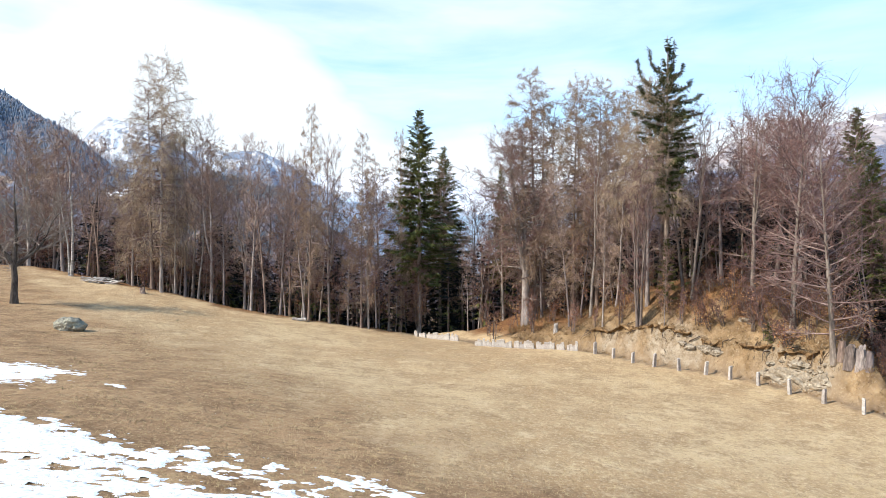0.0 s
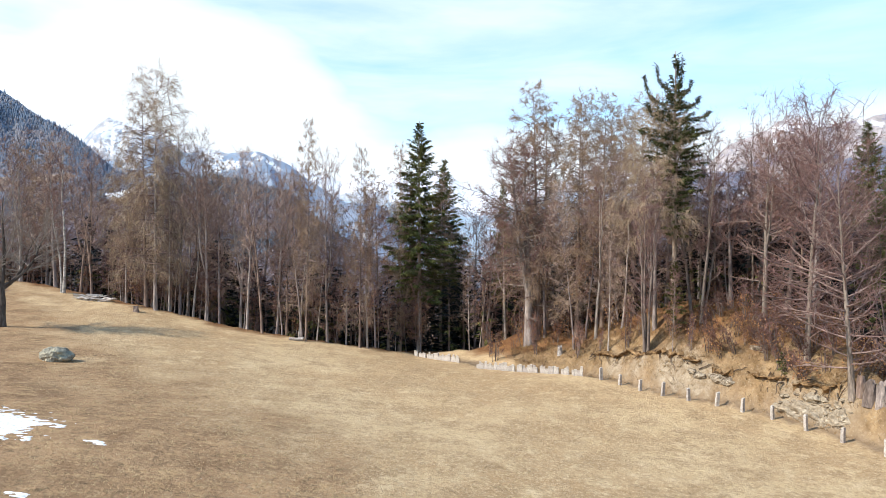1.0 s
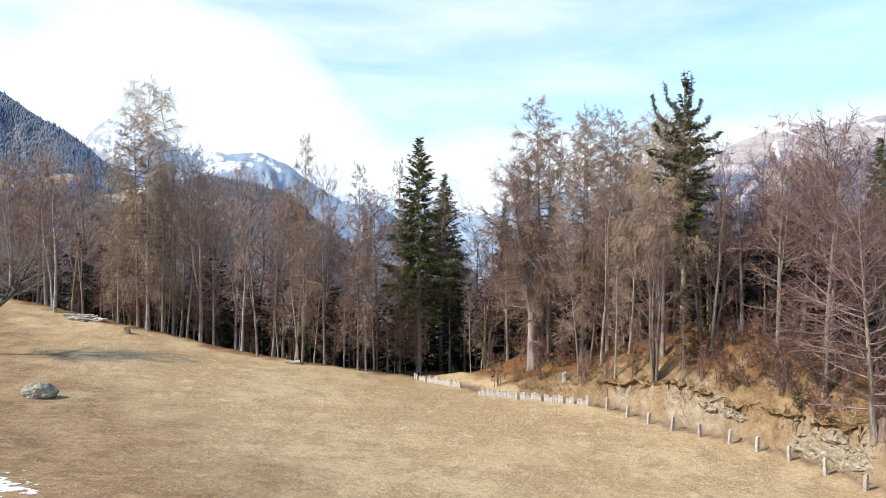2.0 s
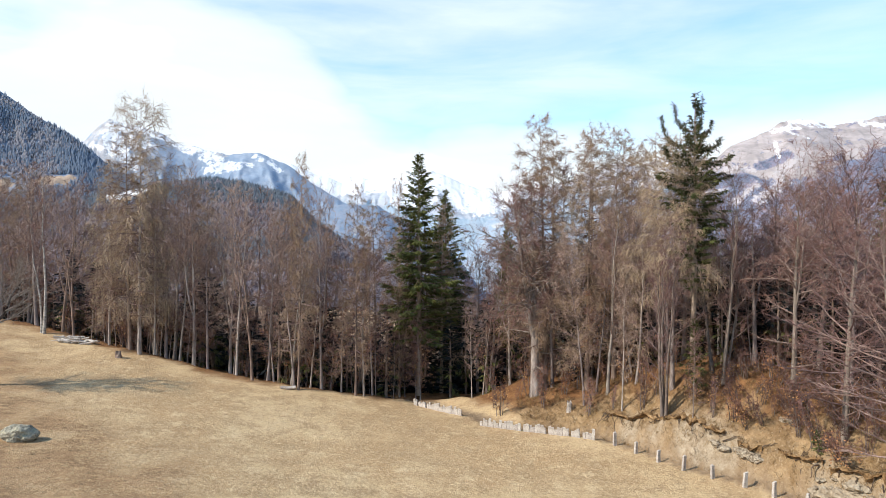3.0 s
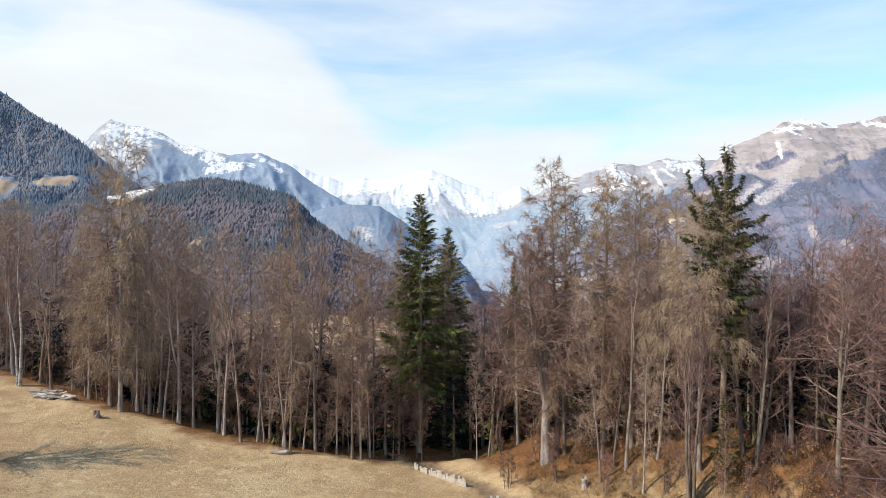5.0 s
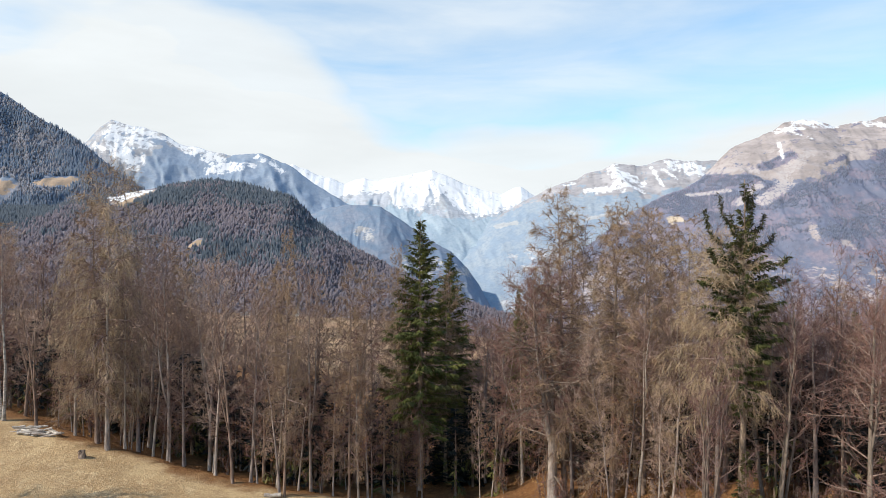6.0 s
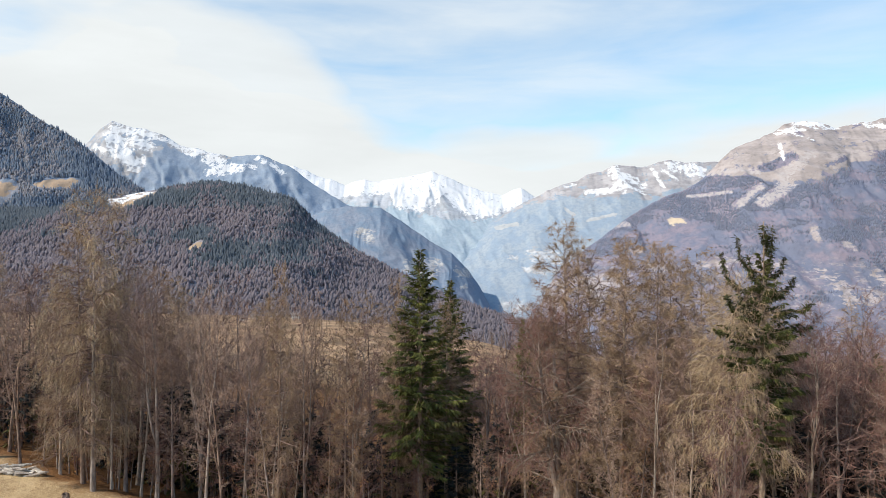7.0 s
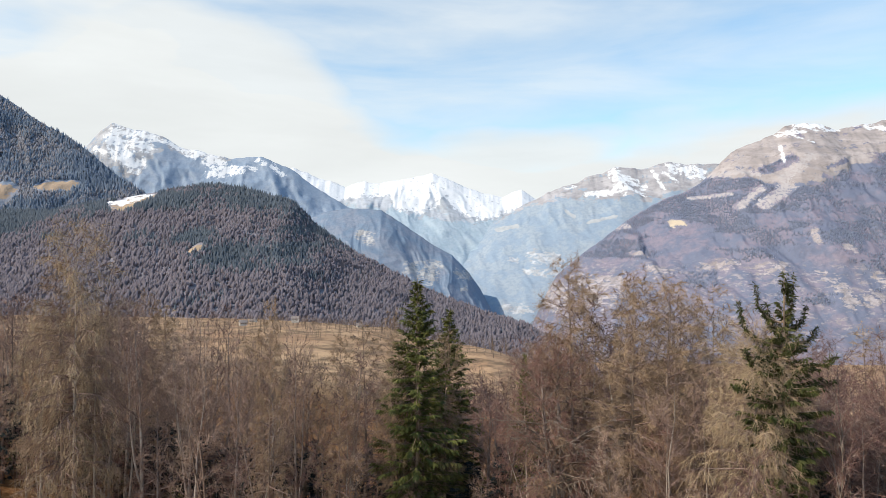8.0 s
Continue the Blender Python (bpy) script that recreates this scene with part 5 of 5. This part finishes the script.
# ---- stone posts and slab fences along the lane ----
def slab_mesh(w, d, h, seed):
    """A rough upright slab with a broken top."""
    rng = random.Random(seed)
    bm = bmesh.new()
    rows = []
    for k, q in enumerate((-0.25, 0.35, 0.75, 1.0)):
        shrink = 1.0 - 0.10 * k * rng.uniform(0.4, 1.2)
        rows.append([bm.verts.new((sx * w / 2 * shrink + rng.uniform(-0.012, 0.012), sy * d / 2 * shrink + rng.uniform(-0.01, 0.01), h * q + (rng.uniform(-0.07, 0.03) if k == 3 else 0))) for sx, sy in ((-1, -1), (1, -1), (1, 1), (-1, 1))])
    for a, b in zip(rows, rows[1:]):
        for i in range(4):
            bm.faces.new((a[i], a[(i + 1) % 4], b[(i + 1) % 4], b[i]))
    bm.faces.new(rows[-1])
    bmesh.ops.bevel(bm, geom=[e for e in bm.edges if e.calc_length() > 0.25], offset=0.015, segments=1, affect="EDGES")
    me = bpy.data.meshes.new("slab")
    bm.to_mesh(me)
    bm.free()
    me.materials.append(STONE_WHITE)
    return me


detail_rng = random.Random(21)
post_meshes = [slab_mesh(0.26, 0.17, 0.8, 60 + i) for i in range(5)]
for x, y in [(11.5, 46.8), (12.5, 45.4), (13.45, 43.85), (14.45, 42.3), (15.65, 40.95), (16.85, 39.55), (17.8, 38.2), (18.85, 36.8), (19.6, 34.75), (20.3, 32.7), (20.9, 30.4)]:
    p = new("stone_post", detail_rng.choice(post_meshes))
    p.matrix_basis = pose(x, y, float(land(x, y)), detail_rng.uniform(-3, 3), detail_rng.uniform(-5, 5), detail_rng.uniform(10, 50)) @ Matrix.Diagonal((1, 1, detail_rng.uniform(0.9, 1.15), 1))
    tagged(p, "weathered whitish stone post beside the lane", "post", "stone posts along the lane")

slab_meshes = [slab_mesh(0.24, 0.09, 0.62, 70 + i) for i in range(6)]


def slab_fence(points, label):
    """Upright slabs set side by side along a line."""
    e = new("slab_fence")
    e.location = (points[0][0], points[0][1], float(land(*points[0])))
    tagged(e, label, "fence")
    for (ax, ay), (bx, by) in zip(points, points[1:]):
        run = math.hypot(bx - ax, by - ay)
        k = int(run / 0.215)
        for i in range(k):
            if 0 < i < k - 1 and detail_rng.random() < 0.1:
                continue
            t = (i + 0.5) / k
            x, y = ax + (bx - ax) * t, ay + (by - ay) * t
            ob = new("slab", detail_rng.choice(slab_meshes))
            ob.parent = e
            last = i in (0, k - 1) and (ax, ay) == points[0]
            ob.matrix_basis = pose(x - e.location.x, y - e.location.y + detail_rng.uniform(-0.03, 0.03), float(land(x, y)) - e.location.z, detail_rng.uniform(-4, 4), detail_rng.uniform(-5, 5), math.degrees(math.atan2(by - ay, bx - ax)) + detail_rng.uniform(-6, 6)) @ Matrix.Diagonal((detail_rng.uniform(0.95, 1.2), 1, detail_rng.uniform(0.6, 1.12) * (1.25 if last else 1), 1))


slab_fence([(10.4, 47.8), (6.6, 50.3), (2.7, 52.4)], "row of pale upright stone slabs along the lane")
slab_fence([(1.4, 55.8), (-0.6, 57.9), (-2.7, 60.1)], "short row of white stone slabs at the lane")


# ---- rocks, logs, stumps ----
def boulder(name, x, y, size, seed, mat, label, group="", sink=0.3, turn=0.0, rough=0.35, detail=4):
    bm = bmesh.new()
    bmesh.ops.create_icosphere(bm, subdivisions=detail, radius=1)
    for v in bm.verts:
        p = v.co * 1.3 + Vector((seed * 3.7, seed, 0))
        k = 1 + rough * noise.fractal(p, 1.0, 2.0, 4) + 0.05 * (noise.cell(p * 1.6) - 0.5)
        v.co = Vector((v.co.x * size[0], v.co.y * size[1], v.co.z * size[2])) * k
    me = bpy.data.meshes.new(name)
    bm.to_mesh(me)
    bm.free()
    me.materials.append(mat)
    ob = new(name, me)
    ob.matrix_basis = pose(x, y, float(land(x, y)) + size[2] * (1 - 2 * sink), 0, 0, turn)
    return tagged(ob, label, "rock", group)


boulder("boulder", -23.4, 38.6, (0.92, 0.7, 0.6), 3, ROCK, "grey-green lichened boulder lying in the meadow", sink=0.3, rough=0.2)
PALE_ROCK = material("pale_limestone", [(0.14, 0.105, 0.07), (0.26, 0.21, 0.15), (0.38, 0.325, 0.245)], 2.2, 0.95, 0.9, 9)
CHALK = material("chalky_rock", [(0.19, 0.145, 0.095), (0.30, 0.245, 0.175), (0.40, 0.345, 0.265)], 1.3, 0.95, 0.9, 7)
for i, (x, y, sx, sy, sz) in enumerate([
    (19.95, 37.75, 0.7, 0.5, 0.5), (20.3, 37.1, 0.8, 0.55, 0.6), (20.65, 36.5, 0.9, 0.5, 0.6), (20.95, 35.8, 0.8, 0.6, 0.65), (21.2, 35.1, 0.8, 0.5, 0.6), (21.4, 34.4, 0.6, 0.5, 0.5), (21.05, 36.3, 0.6, 0.5, 0.35),
    (17.75, 41.3, 0.6, 0.45, 0.4), (18.05, 40.7, 0.5, 0.4, 0.4), (17.5, 41.7, 0.4, 0.35, 0.3), (20.1, 41.3, 0.45, 0.35, 0.25), (20.4, 41.0, 0.35, 0.3, 0.2), (16.6, 42.8, 0.5, 0.35, 0.3), (16.95, 42.3, 0.45, 0.4, 0.3)]):
    boulder("rock_outcrop", x, y, (sx * (1.05 if i < 7 else 0.8), sy * 0.8, sz * (0.9 if i < 7 else 0.72)), 20 + i, CHALK if i < 7 else PALE_ROCK, "chalky broken rock showing in the cut bank" if i < 7 else "grey weathered rock bedded in the bank", "rocks in the bank", 0.86 if i < 7 else 0.66, -55 + detail_rng.uniform(-25, 25), 0.6 if i < 7 else 0.55, 4)
chip_rng = random.Random(33)
for i in range(70):
    q = chip_rng.uniform(0, 1)
    x, y = 19.7 + 1.9 * q + chip_rng.gauss(0, 0.22), 37.9 - 3.9 * q + chip_rng.gauss(0, 0.22)
    wide = chip_rng.uniform(0.1, 0.3)
    boulder("stone_fragment", x, y, (wide, wide * 0.7, wide * chip_rng.uniform(0.3, 0.6)), 60 + i, CHALK if i % 3 else PALE_ROCK, "pale chalky stone fragment lying in the cut bank", "stone fragments in the bank", 0.4, chip_rng.uniform(0, 180), 0.6, 2)


# where the slope has broken away its turf hangs over, dark beneath
TURF = material("broken_turf", [(0.07, 0.04, 0.022), (0.20, 0.12, 0.055), (0.34, 0.22, 0.11)], 2.5, 0.95, 0.8, 11)
LIPS = [[(11.7, 49.9), (11.9, 49.57), (13.1, 47.7), (14.2, 46.45), (15.4, 45.4), (16.1, 44.3), (16.5, 43.2), (16.95, 42.4)], [(17.5, 41.8), (18.1, 40.9), (18.4, 40.5)], [(19.0, 39.9), (19.6, 38.9), (20.4, 37.9)], [(20.5, 37.5), (21.1, 36.5), (21.6, 35.0)]]
for k, line in enumerate(LIPS):
    rng = np.random.default_rng(700 + k)
    at = np.concatenate([[0], np.cumsum([math.dist(a, b) for a, b in zip(line, line[1:])])])
    run = np.arange(0, at[-1], 0.16)
    cx, cy = np.interp(run, at, [p[0] for p in line]), np.interp(run, at, [p[1] for p in line])
    cx, cy = cx + 0.22 * fractal(run * 1.1, run * 0 + k, 81), cy + 0.22 * fractal(run * 1.1, run * 0 + k, 82)
    ends = np.clip(np.minimum(run, at[-1] - run) / 0.6, 0.05, 1) * (0.65 + 0.9 * np.abs(fractal(run * 0.9, run * 0 + k, 83))) * (0.8 if k == 0 else 0.4)
    top = land(cx + 0.2, cy + 0.15)
    rows = []
    for o, dz in ((-0.9, -0.12), (-0.4, 0.05), (0.0, 0.09), (0.22, 0.03), (0.26, -0.10), (0.06, -0.22), (-0.4, -0.5)):
        w = o * ends + 0.07 * rng.normal(size=len(run))
        px, py = cx - 0.80 * w, cy - 0.60 * w
        z = land(px, py) + dz * ends if o < -0.2 and dz > -0.3 else top + dz * ends + 0.04 * rng.normal(size=len(run))
        rows.append(np.stack([px, py, z], 1))
    n = len(run)
    faces = [(r * n + i, r * n + i + 1, (r + 1) * n + i + 1, (r + 1) * n + i) for r in range(len(rows) - 1) for i in range(n - 1)]
    tagged(new("turf_edge", mesh("turf_edge", np.concatenate(rows), faces, TURF)), "broken overhanging turf edge along the cut bank", "turf", "turf edges on the bank")


def log_mesh(length, r, seed, mat):
    g = Geo()
    rng = np.random.default_rng(seed)
    pts = np.stack([np.linspace(-length / 2, length / 2, 6), rng.normal(size=6) * 0.04, rng.normal(size=6) * 0.03], 1)
    g.tube(pts, r * (1 + rng.normal(size=6) * 0.06), 8, True)
    return g.mesh("log", mat, False)


log_meshes = [log_mesh(1.9, 0.13, 80 + i, LOG) for i in range(4)]
pile = new("log_pile")
pile.location = (-35.2, 64.3, float(land(-35.2, 64.3)))
tagged(pile, "heap of pale split logs and planks at the wood's edge", "wood pile")
for i in range(26):
    x, y = detail_rng.uniform(-1.9, 1.6), detail_rng.uniform(-0.7, 0.7)
    lift = 0.06 + 0.19 * (i // 9) * (1 - abs(x) / 4)
    ob = new("log", detail_rng.choice(log_meshes))
    ob.parent = pile
    ob.matrix_basis = pose(x, y, float(land(pile.location.x + x, pile.location.y + y)) - pile.location.z + lift, 0, detail_rng.uniform(-10, 10), detail_rng.uniform(-35, 35)) @ Matrix.Diagonal((detail_rng.uniform(0.4, 0.95), detail_rng.uniform(0.5, 1.6), detail_rng.uniform(0.35, 0.8), 1))


def stump(x, y, h, r, seed, mat, label):
    """A broken stump with splintered rim and spreading foot."""
    rng = np.random.default_rng(seed)
    n = 11
    a = np.arange(n) / n * 2 * math.pi
    v, f = [], []
    for q, k in ((-0.7, 1.35), (0.05, 1.15), (0.4, 1.0), (0.8, 0.93), (1.0, 0.85)):
        rr = r * k * (1 + 0.12 * rng.normal(size=n))
        z = h * q + (rng.uniform(-0.25, 0.12, n) * h if q == 1.0 else 0 * a)
        v.append(np.stack([rr * np.cos(a), rr * np.sin(a), z], 1))
    v.append(np.stack([0.5 * r * np.cos(a), 0.5 * r * np.sin(a), 0 * a + 0.7 * h], 1))
    for i in range(5):
        f += [(i * n + k, i * n + (k + 1) % n, (i + 1) * n + (k + 1) % n, (i + 1) * n + k) for k in range(n)]
    f.append(tuple(5 * n + k for k in range(n)))
    ob = new("tree_stump", mesh("tree_stump", np.concatenate(v), f, mat))
    ob.location = (x, y, float(land(x, y)))
    return tagged(ob, label, "stump", "old stumps by the lane")


stump(22.2, 33.45, 0.8, 0.27, 1, BARK_DULL, "tall grey splintered stump on the bank")
stump(22.4, 32.85, 0.9, 0.22, 2, BARK_GREY, "grey splintered stump on the bank")
stump(22.1, 34.0, 0.7, 0.2, 3, BARK_BROWN, "brown rotten stump on the bank")
stump(22.55, 32.4, 0.8, 0.17, 6, BARK_GREY, "narrow grey splintered stump on the bank")
stump(9.5, 52.2, 0.75, 0.2, 4, LOG, "small whitish broken stump above the lane")

fallen = new("fallen_log", log_mesh(1.3, 0.15, 91, LOG))
fallen.matrix_basis = pose(-13.6, 59.0, float(land(-13.6, 59.0)) + 0.16, 0, 4, 12)
tagged(fallen, "pale barkless log lying at the wood's edge", "log")
stump(-29.2, 60.6, 0.55, 0.28, 5, BARK_BROWN, "low dark stump at the edge of the meadow")

# bare roots and dead boughs along the broken lip of the bank
ROOT = material("dead_roots", [(0.05, 0.035, 0.025), (0.14, 0.10, 0.075)], 3, 0.95, 0.4, 15)
for i in range(44):
    rng = np.random.default_rng(500 + i)
    line = LIPS[0] if i < 28 else LIPS[1 + i % 3]
    q = rng.uniform(0, len(line) - 1)
    k = min(int(q), len(line) - 2)
    x0, y0 = [line[k][c] + (line[k + 1][c] - line[k][c]) * (q - k) for c in (0, 1)]
    a, run = rng.uniform(-1.6, 0.2) if i % 2 else rng.uniform(3.2, 4.6), rng.uniform(0.4, 1.3) if i % 2 else rng.uniform(0.25, 0.6)
    u = np.linspace(0, 1, 7)
    px, py = x0 + u * run * math.cos(a) + np.cumsum(rng.normal(size=7)) * 0.07, y0 + u * run * math.sin(a) + np.cumsum(rng.normal(size=7)) * 0.06
    pz = land(px, py) + 0.06 + np.abs(rng.normal(size=7)) * 0.10 if i % 2 else land(x0, y0) + 0.02 - 0.55 * u ** 1.6 * rng.uniform(0.6, 1.4) + 0.03 * rng.normal(size=7)
    g = Geo()
    g.tube(np.stack([px, py, pz], 1), rng.uniform(0.018, 0.05) * np.linspace(1, 0.3, 7), 5)
    tagged(new("dead_bough", g.mesh("dead_bough", ROOT)), "dark dead root lying along the bank" if i % 2 else "dark bare root hanging from the broken turf", "root", "roots and dead boughs on the bank")

# ---- old snow on the meadow ----
sx, sy = np.meshgrid(np.arange(-32, 1, 0.07), np.arange(3, 28, 0.07))
ragged = 0.7 * fractal(sx * 0.35, sy * 0.8, 61, 3, 0.6) + 1.1 * fractal(sx * 0.9, sy * 2.0, 62, 4, 0.75) + 1.1 * fractal(sx * 2.6, sy * 4.5, 64, 3, 0.75)
edge = np.interp(sx, [-32, -13, -11.4, -10, -8.1, -5.7, -3.4, -2], [19, 17.5, 17.4, 16.5, 15.7, 15.5, 15.3, 14.4])
drift_a = np.minimum(np.minimum((edge - sy) * 0.75, -0.12 + 0.085 * (-1.6 - sx)), (-1.2 - sx) * 0.6)
drift_a = np.minimum(drift_a, np.minimum((sy - 6.5) * 0.5, (sx + 28.5) * 0.5)) + ragged
drift_b = 1.0 - 1.3 * np.hypot((sx + 18.6) / 4.4, (sy - 23.9 + 0.25 * (sx + 18.6)) / 2.3) + 0.8 * ragged
flecks = -0.15 - np.min([np.hypot((sx - cx) / 0.8, (sy - cy) / 0.5) for cx, cy in ((-7.7, 20.1), (-13.3, 22.1), (-8.6, 17.1), (-12.2, 22.3), (-10.4, 22.8))], axis=0) + 0.85 * ragged
cover_snow = np.maximum(np.maximum(drift_a, drift_b), flecks)
deep_snow = np.clip(0.10 * cover_snow, -0.10, 0.02) + 0.03 * (1 - np.exp(-np.clip(cover_snow, 0, 9))) + 0.012 * fractal(sx * 2.2, sy * 2.2, 63) * (cover_snow > 0.2)
snow = new("snow_patch", grid_mesh("snow_patch", sx, sy, land(sx, sy) + deep_snow, SNOW, cover_snow > -0.35))
tagged(snow, "melting patches of old snow on the meadow", "snow", kind="stuff")

# ---- dry tufts over the meadow and the bank ----
STRAW = material("dry_grass_blades", [(0.30, 0.21, 0.10), (0.52, 0.41, 0.22)], 3.0, 0.9)
BANK_STRAW = material("brown_bank_grass", [(0.17, 0.10, 0.045), (0.35, 0.23, 0.105)], 0.8, 0.9)
rng = np.random.default_rng(9)


def tufts(name, label, x, y, low, high, blades, mat):
    bx, by = np.repeat(x, blades), np.repeat(y, blades)
    bx, by = bx + rng.normal(size=len(bx)) * 0.06, by + rng.normal(size=len(by)) * 0.06
    g = Geo()
    way = unit(np.stack([rng.normal(size=len(bx)) * 0.8, rng.normal(size=len(bx)) * 0.8, np.ones(len(bx))], 1))
    g.slivers(np.stack([bx, by, land(bx, by) - 0.01], 1), way, rng.uniform(low, high, len(bx)), 0.008 + 0 * bx, rng)
    tagged(new(name, g.mesh(name, mat)), label, "grass", kind="stuff")


tx, ty = rng.uniform(-24, 21, 17000), 12 + 44 * rng.uniform(size=17000) ** 1.5
ok = (lane_side(tx, ty) < 0.2) & (np.abs(tx) < 0.75 * ty) & (fractal(tx * 0.5, ty * 0.5, 71) > -0.25)
tufts("meadow_grass", "short dry tufts of straw-coloured grass", tx[ok], ty[ok], 0.04, 0.13, 5, STRAW)
tx, ty = rng.uniform(6, 26, 26000), rng.uniform(28, 58, 26000)
sd = lane_side(tx, ty)
ok = (sd > 0.7) & (sd < 8) & (fractal(tx * 0.6, ty * 0.6, 73) > -0.3)
tufts("bank_twigs", "dead twigs and dry stems strewn over the bank", tx[ok][::4], ty[ok][::4], 0.2, 0.7, 3, ROOT)
tufts("bank_grass", "rank dry grass hanging over the bank", tx[ok], ty[ok], 0.1, 0.38, 5, BANK_STRAW)

# ---- bare trees and hedges going down to the fields ----
def thicket(name, label, x, y, tall, mat, slivers=150):
    """Far bare trees, each a stem and a haze of rising twigs."""
    g = Geo()
    for k in range(len(x)):
        h = tall[k]
        base = np.array([x[k], y[k], float(land(x[k], y[k]))])
        g.tube(np.array([base - (0, 0, 0.5), base + (0.1 * h * rng.normal(), 0, 0.9 * h)]), [0.012 * h, 0.004 * h], 4)
        q = rng.uniform(0.15, 1, slivers)
        start = base + np.stack([rng.normal(size=slivers) * 0.05 * h, rng.normal(size=slivers) * 0.05 * h, q * h * 0.85], 1)
        way = unit(np.stack([rng.normal(size=slivers), rng.normal(size=slivers), 0.6 + 0.9 * rng.uniform(size=slivers)], 1))
        g.slivers(start, way, rng.uniform(0.12, 0.3, slivers) * h * (1.1 - 0.6 * q), 0.0035 * h + 0 * q, rng)
    tagged(new(name, g.mesh(name, mat)), label, "trees", kind="stuff")


FAR_TWIG = material("far_twigs", [(0.10, 0.075, 0.07), (0.19, 0.14, 0.12)], 0.05, 0.95)
FIELD_TWIG = material("field_twigs", [(0.13, 0.092, 0.075), (0.22, 0.165, 0.13)], 0.05, 0.95)
hx, hy = rng.uniform(-95, 75, 210), rng.uniform(100, 235, 210)
thicket("lower_wood", "bare trees of the lower wood going down to fields", hx, hy, rng.uniform(7, 13, 210), FAR_TWIG)
hy = rng.uniform(230, 1150, 2300)
hx = rng.uniform(-0.7, 0.25, 2300) * hy
ok = (fractal(hx * 0.012, hy * 0.006, 91) > -0.14)
thicket("field_trees", "scattered bare trees and hedges in the fields", hx[ok], hy[ok], rng.uniform(6, 13, ok.sum()), FIELD_TWIG, 46)

# ---- houses in the fields below ----
HOUSE_WALL = material("pale_plaster", [(0.55, 0.52, 0.48), (0.70, 0.68, 0.64)], 0.3, 0.9)
HOUSE_ROOF = material("grey_roof", [(0.20, 0.17, 0.16), (0.30, 0.26, 0.24)], 0.3, 0.9)


def farmhouse(x, y, w, d, h, turn):
    e = new("farmhouse")
    e.matrix_basis = pose(x, y, float(land(x, y)), 0, 0, turn)
    tagged(e, "small pale farmhouse with a grey pitched roof", "house", "farmhouses in the fields")
    v = [(sx * w / 2, sy * d / 2, z) for z in (-2, h) for sx, sy in ((-1, -1), (1, -1), (1, 1), (-1, 1))] + [(-w / 2, 0, h + d * 0.35), (w / 2, 0, h + d * 0.35)]
    part("wall", mesh("wall", v, [(0, 1, 5, 4), (2, 3, 7, 6), (1, 2, 6, 9, 5), (3, 0, 4, 8, 7)], HOUSE_WALL), e)
    o = 0.6
    r = [(-w / 2 - o, -d / 2 - o, h - 0.3), (w / 2 + o, -d / 2 - o, h - 0.3), (w / 2 + o, 0, h + d * 0.35 + 0.2), (-w / 2 - o, 0, h + d * 0.35 + 0.2), (w / 2 + o, d / 2 + o, h - 0.3), (-w / 2 - o, d / 2 + o, h - 0.3)]
    r += [(a, b, c + 0.3) for a, b, c in r]
    part("roof", mesh("roof", r, [(0, 1, 2, 3), (3, 2, 4, 5), (6, 9, 8, 7), (9, 11, 10, 8), (0, 6, 7, 1), (5, 4, 10, 11), (0, 3, 9, 6), (3, 5, 11, 9), (1, 7, 8, 2), (2, 8, 10, 4)], HOUSE_ROOF), e)
    for k in (-0.28, 0.0, 0.28):
        wm = [(k * w + a, -d / 2 - 0.03, h * 0.45 + c) for a, c in ((-0.5, 0), (0.5, 0), (0.5, 1.3), (-0.5, 1.3))] + [(k * w + a, -d / 2 + 0.1, h * 0.45 + c) for a, c in ((-0.5, 0), (0.5, 0), (0.5, 1.3), (-0.5, 1.3))]
        part("window", mesh("window", wm, [(0, 1, 2, 3), (0, 4, 5, 1), (1, 5, 6, 2), (2, 6, 7, 3), (3, 7, 4, 0)], ROOT), e)


farmhouse(-217, 930, 10, 8, 4, 8)
farmhouse(-287, 960, 9, 7, 3, -10)
farmhouse(-120, 900, 8, 7, 3, 20)
farmhouse(-200, 640, 7, 6, 2.8, 30)
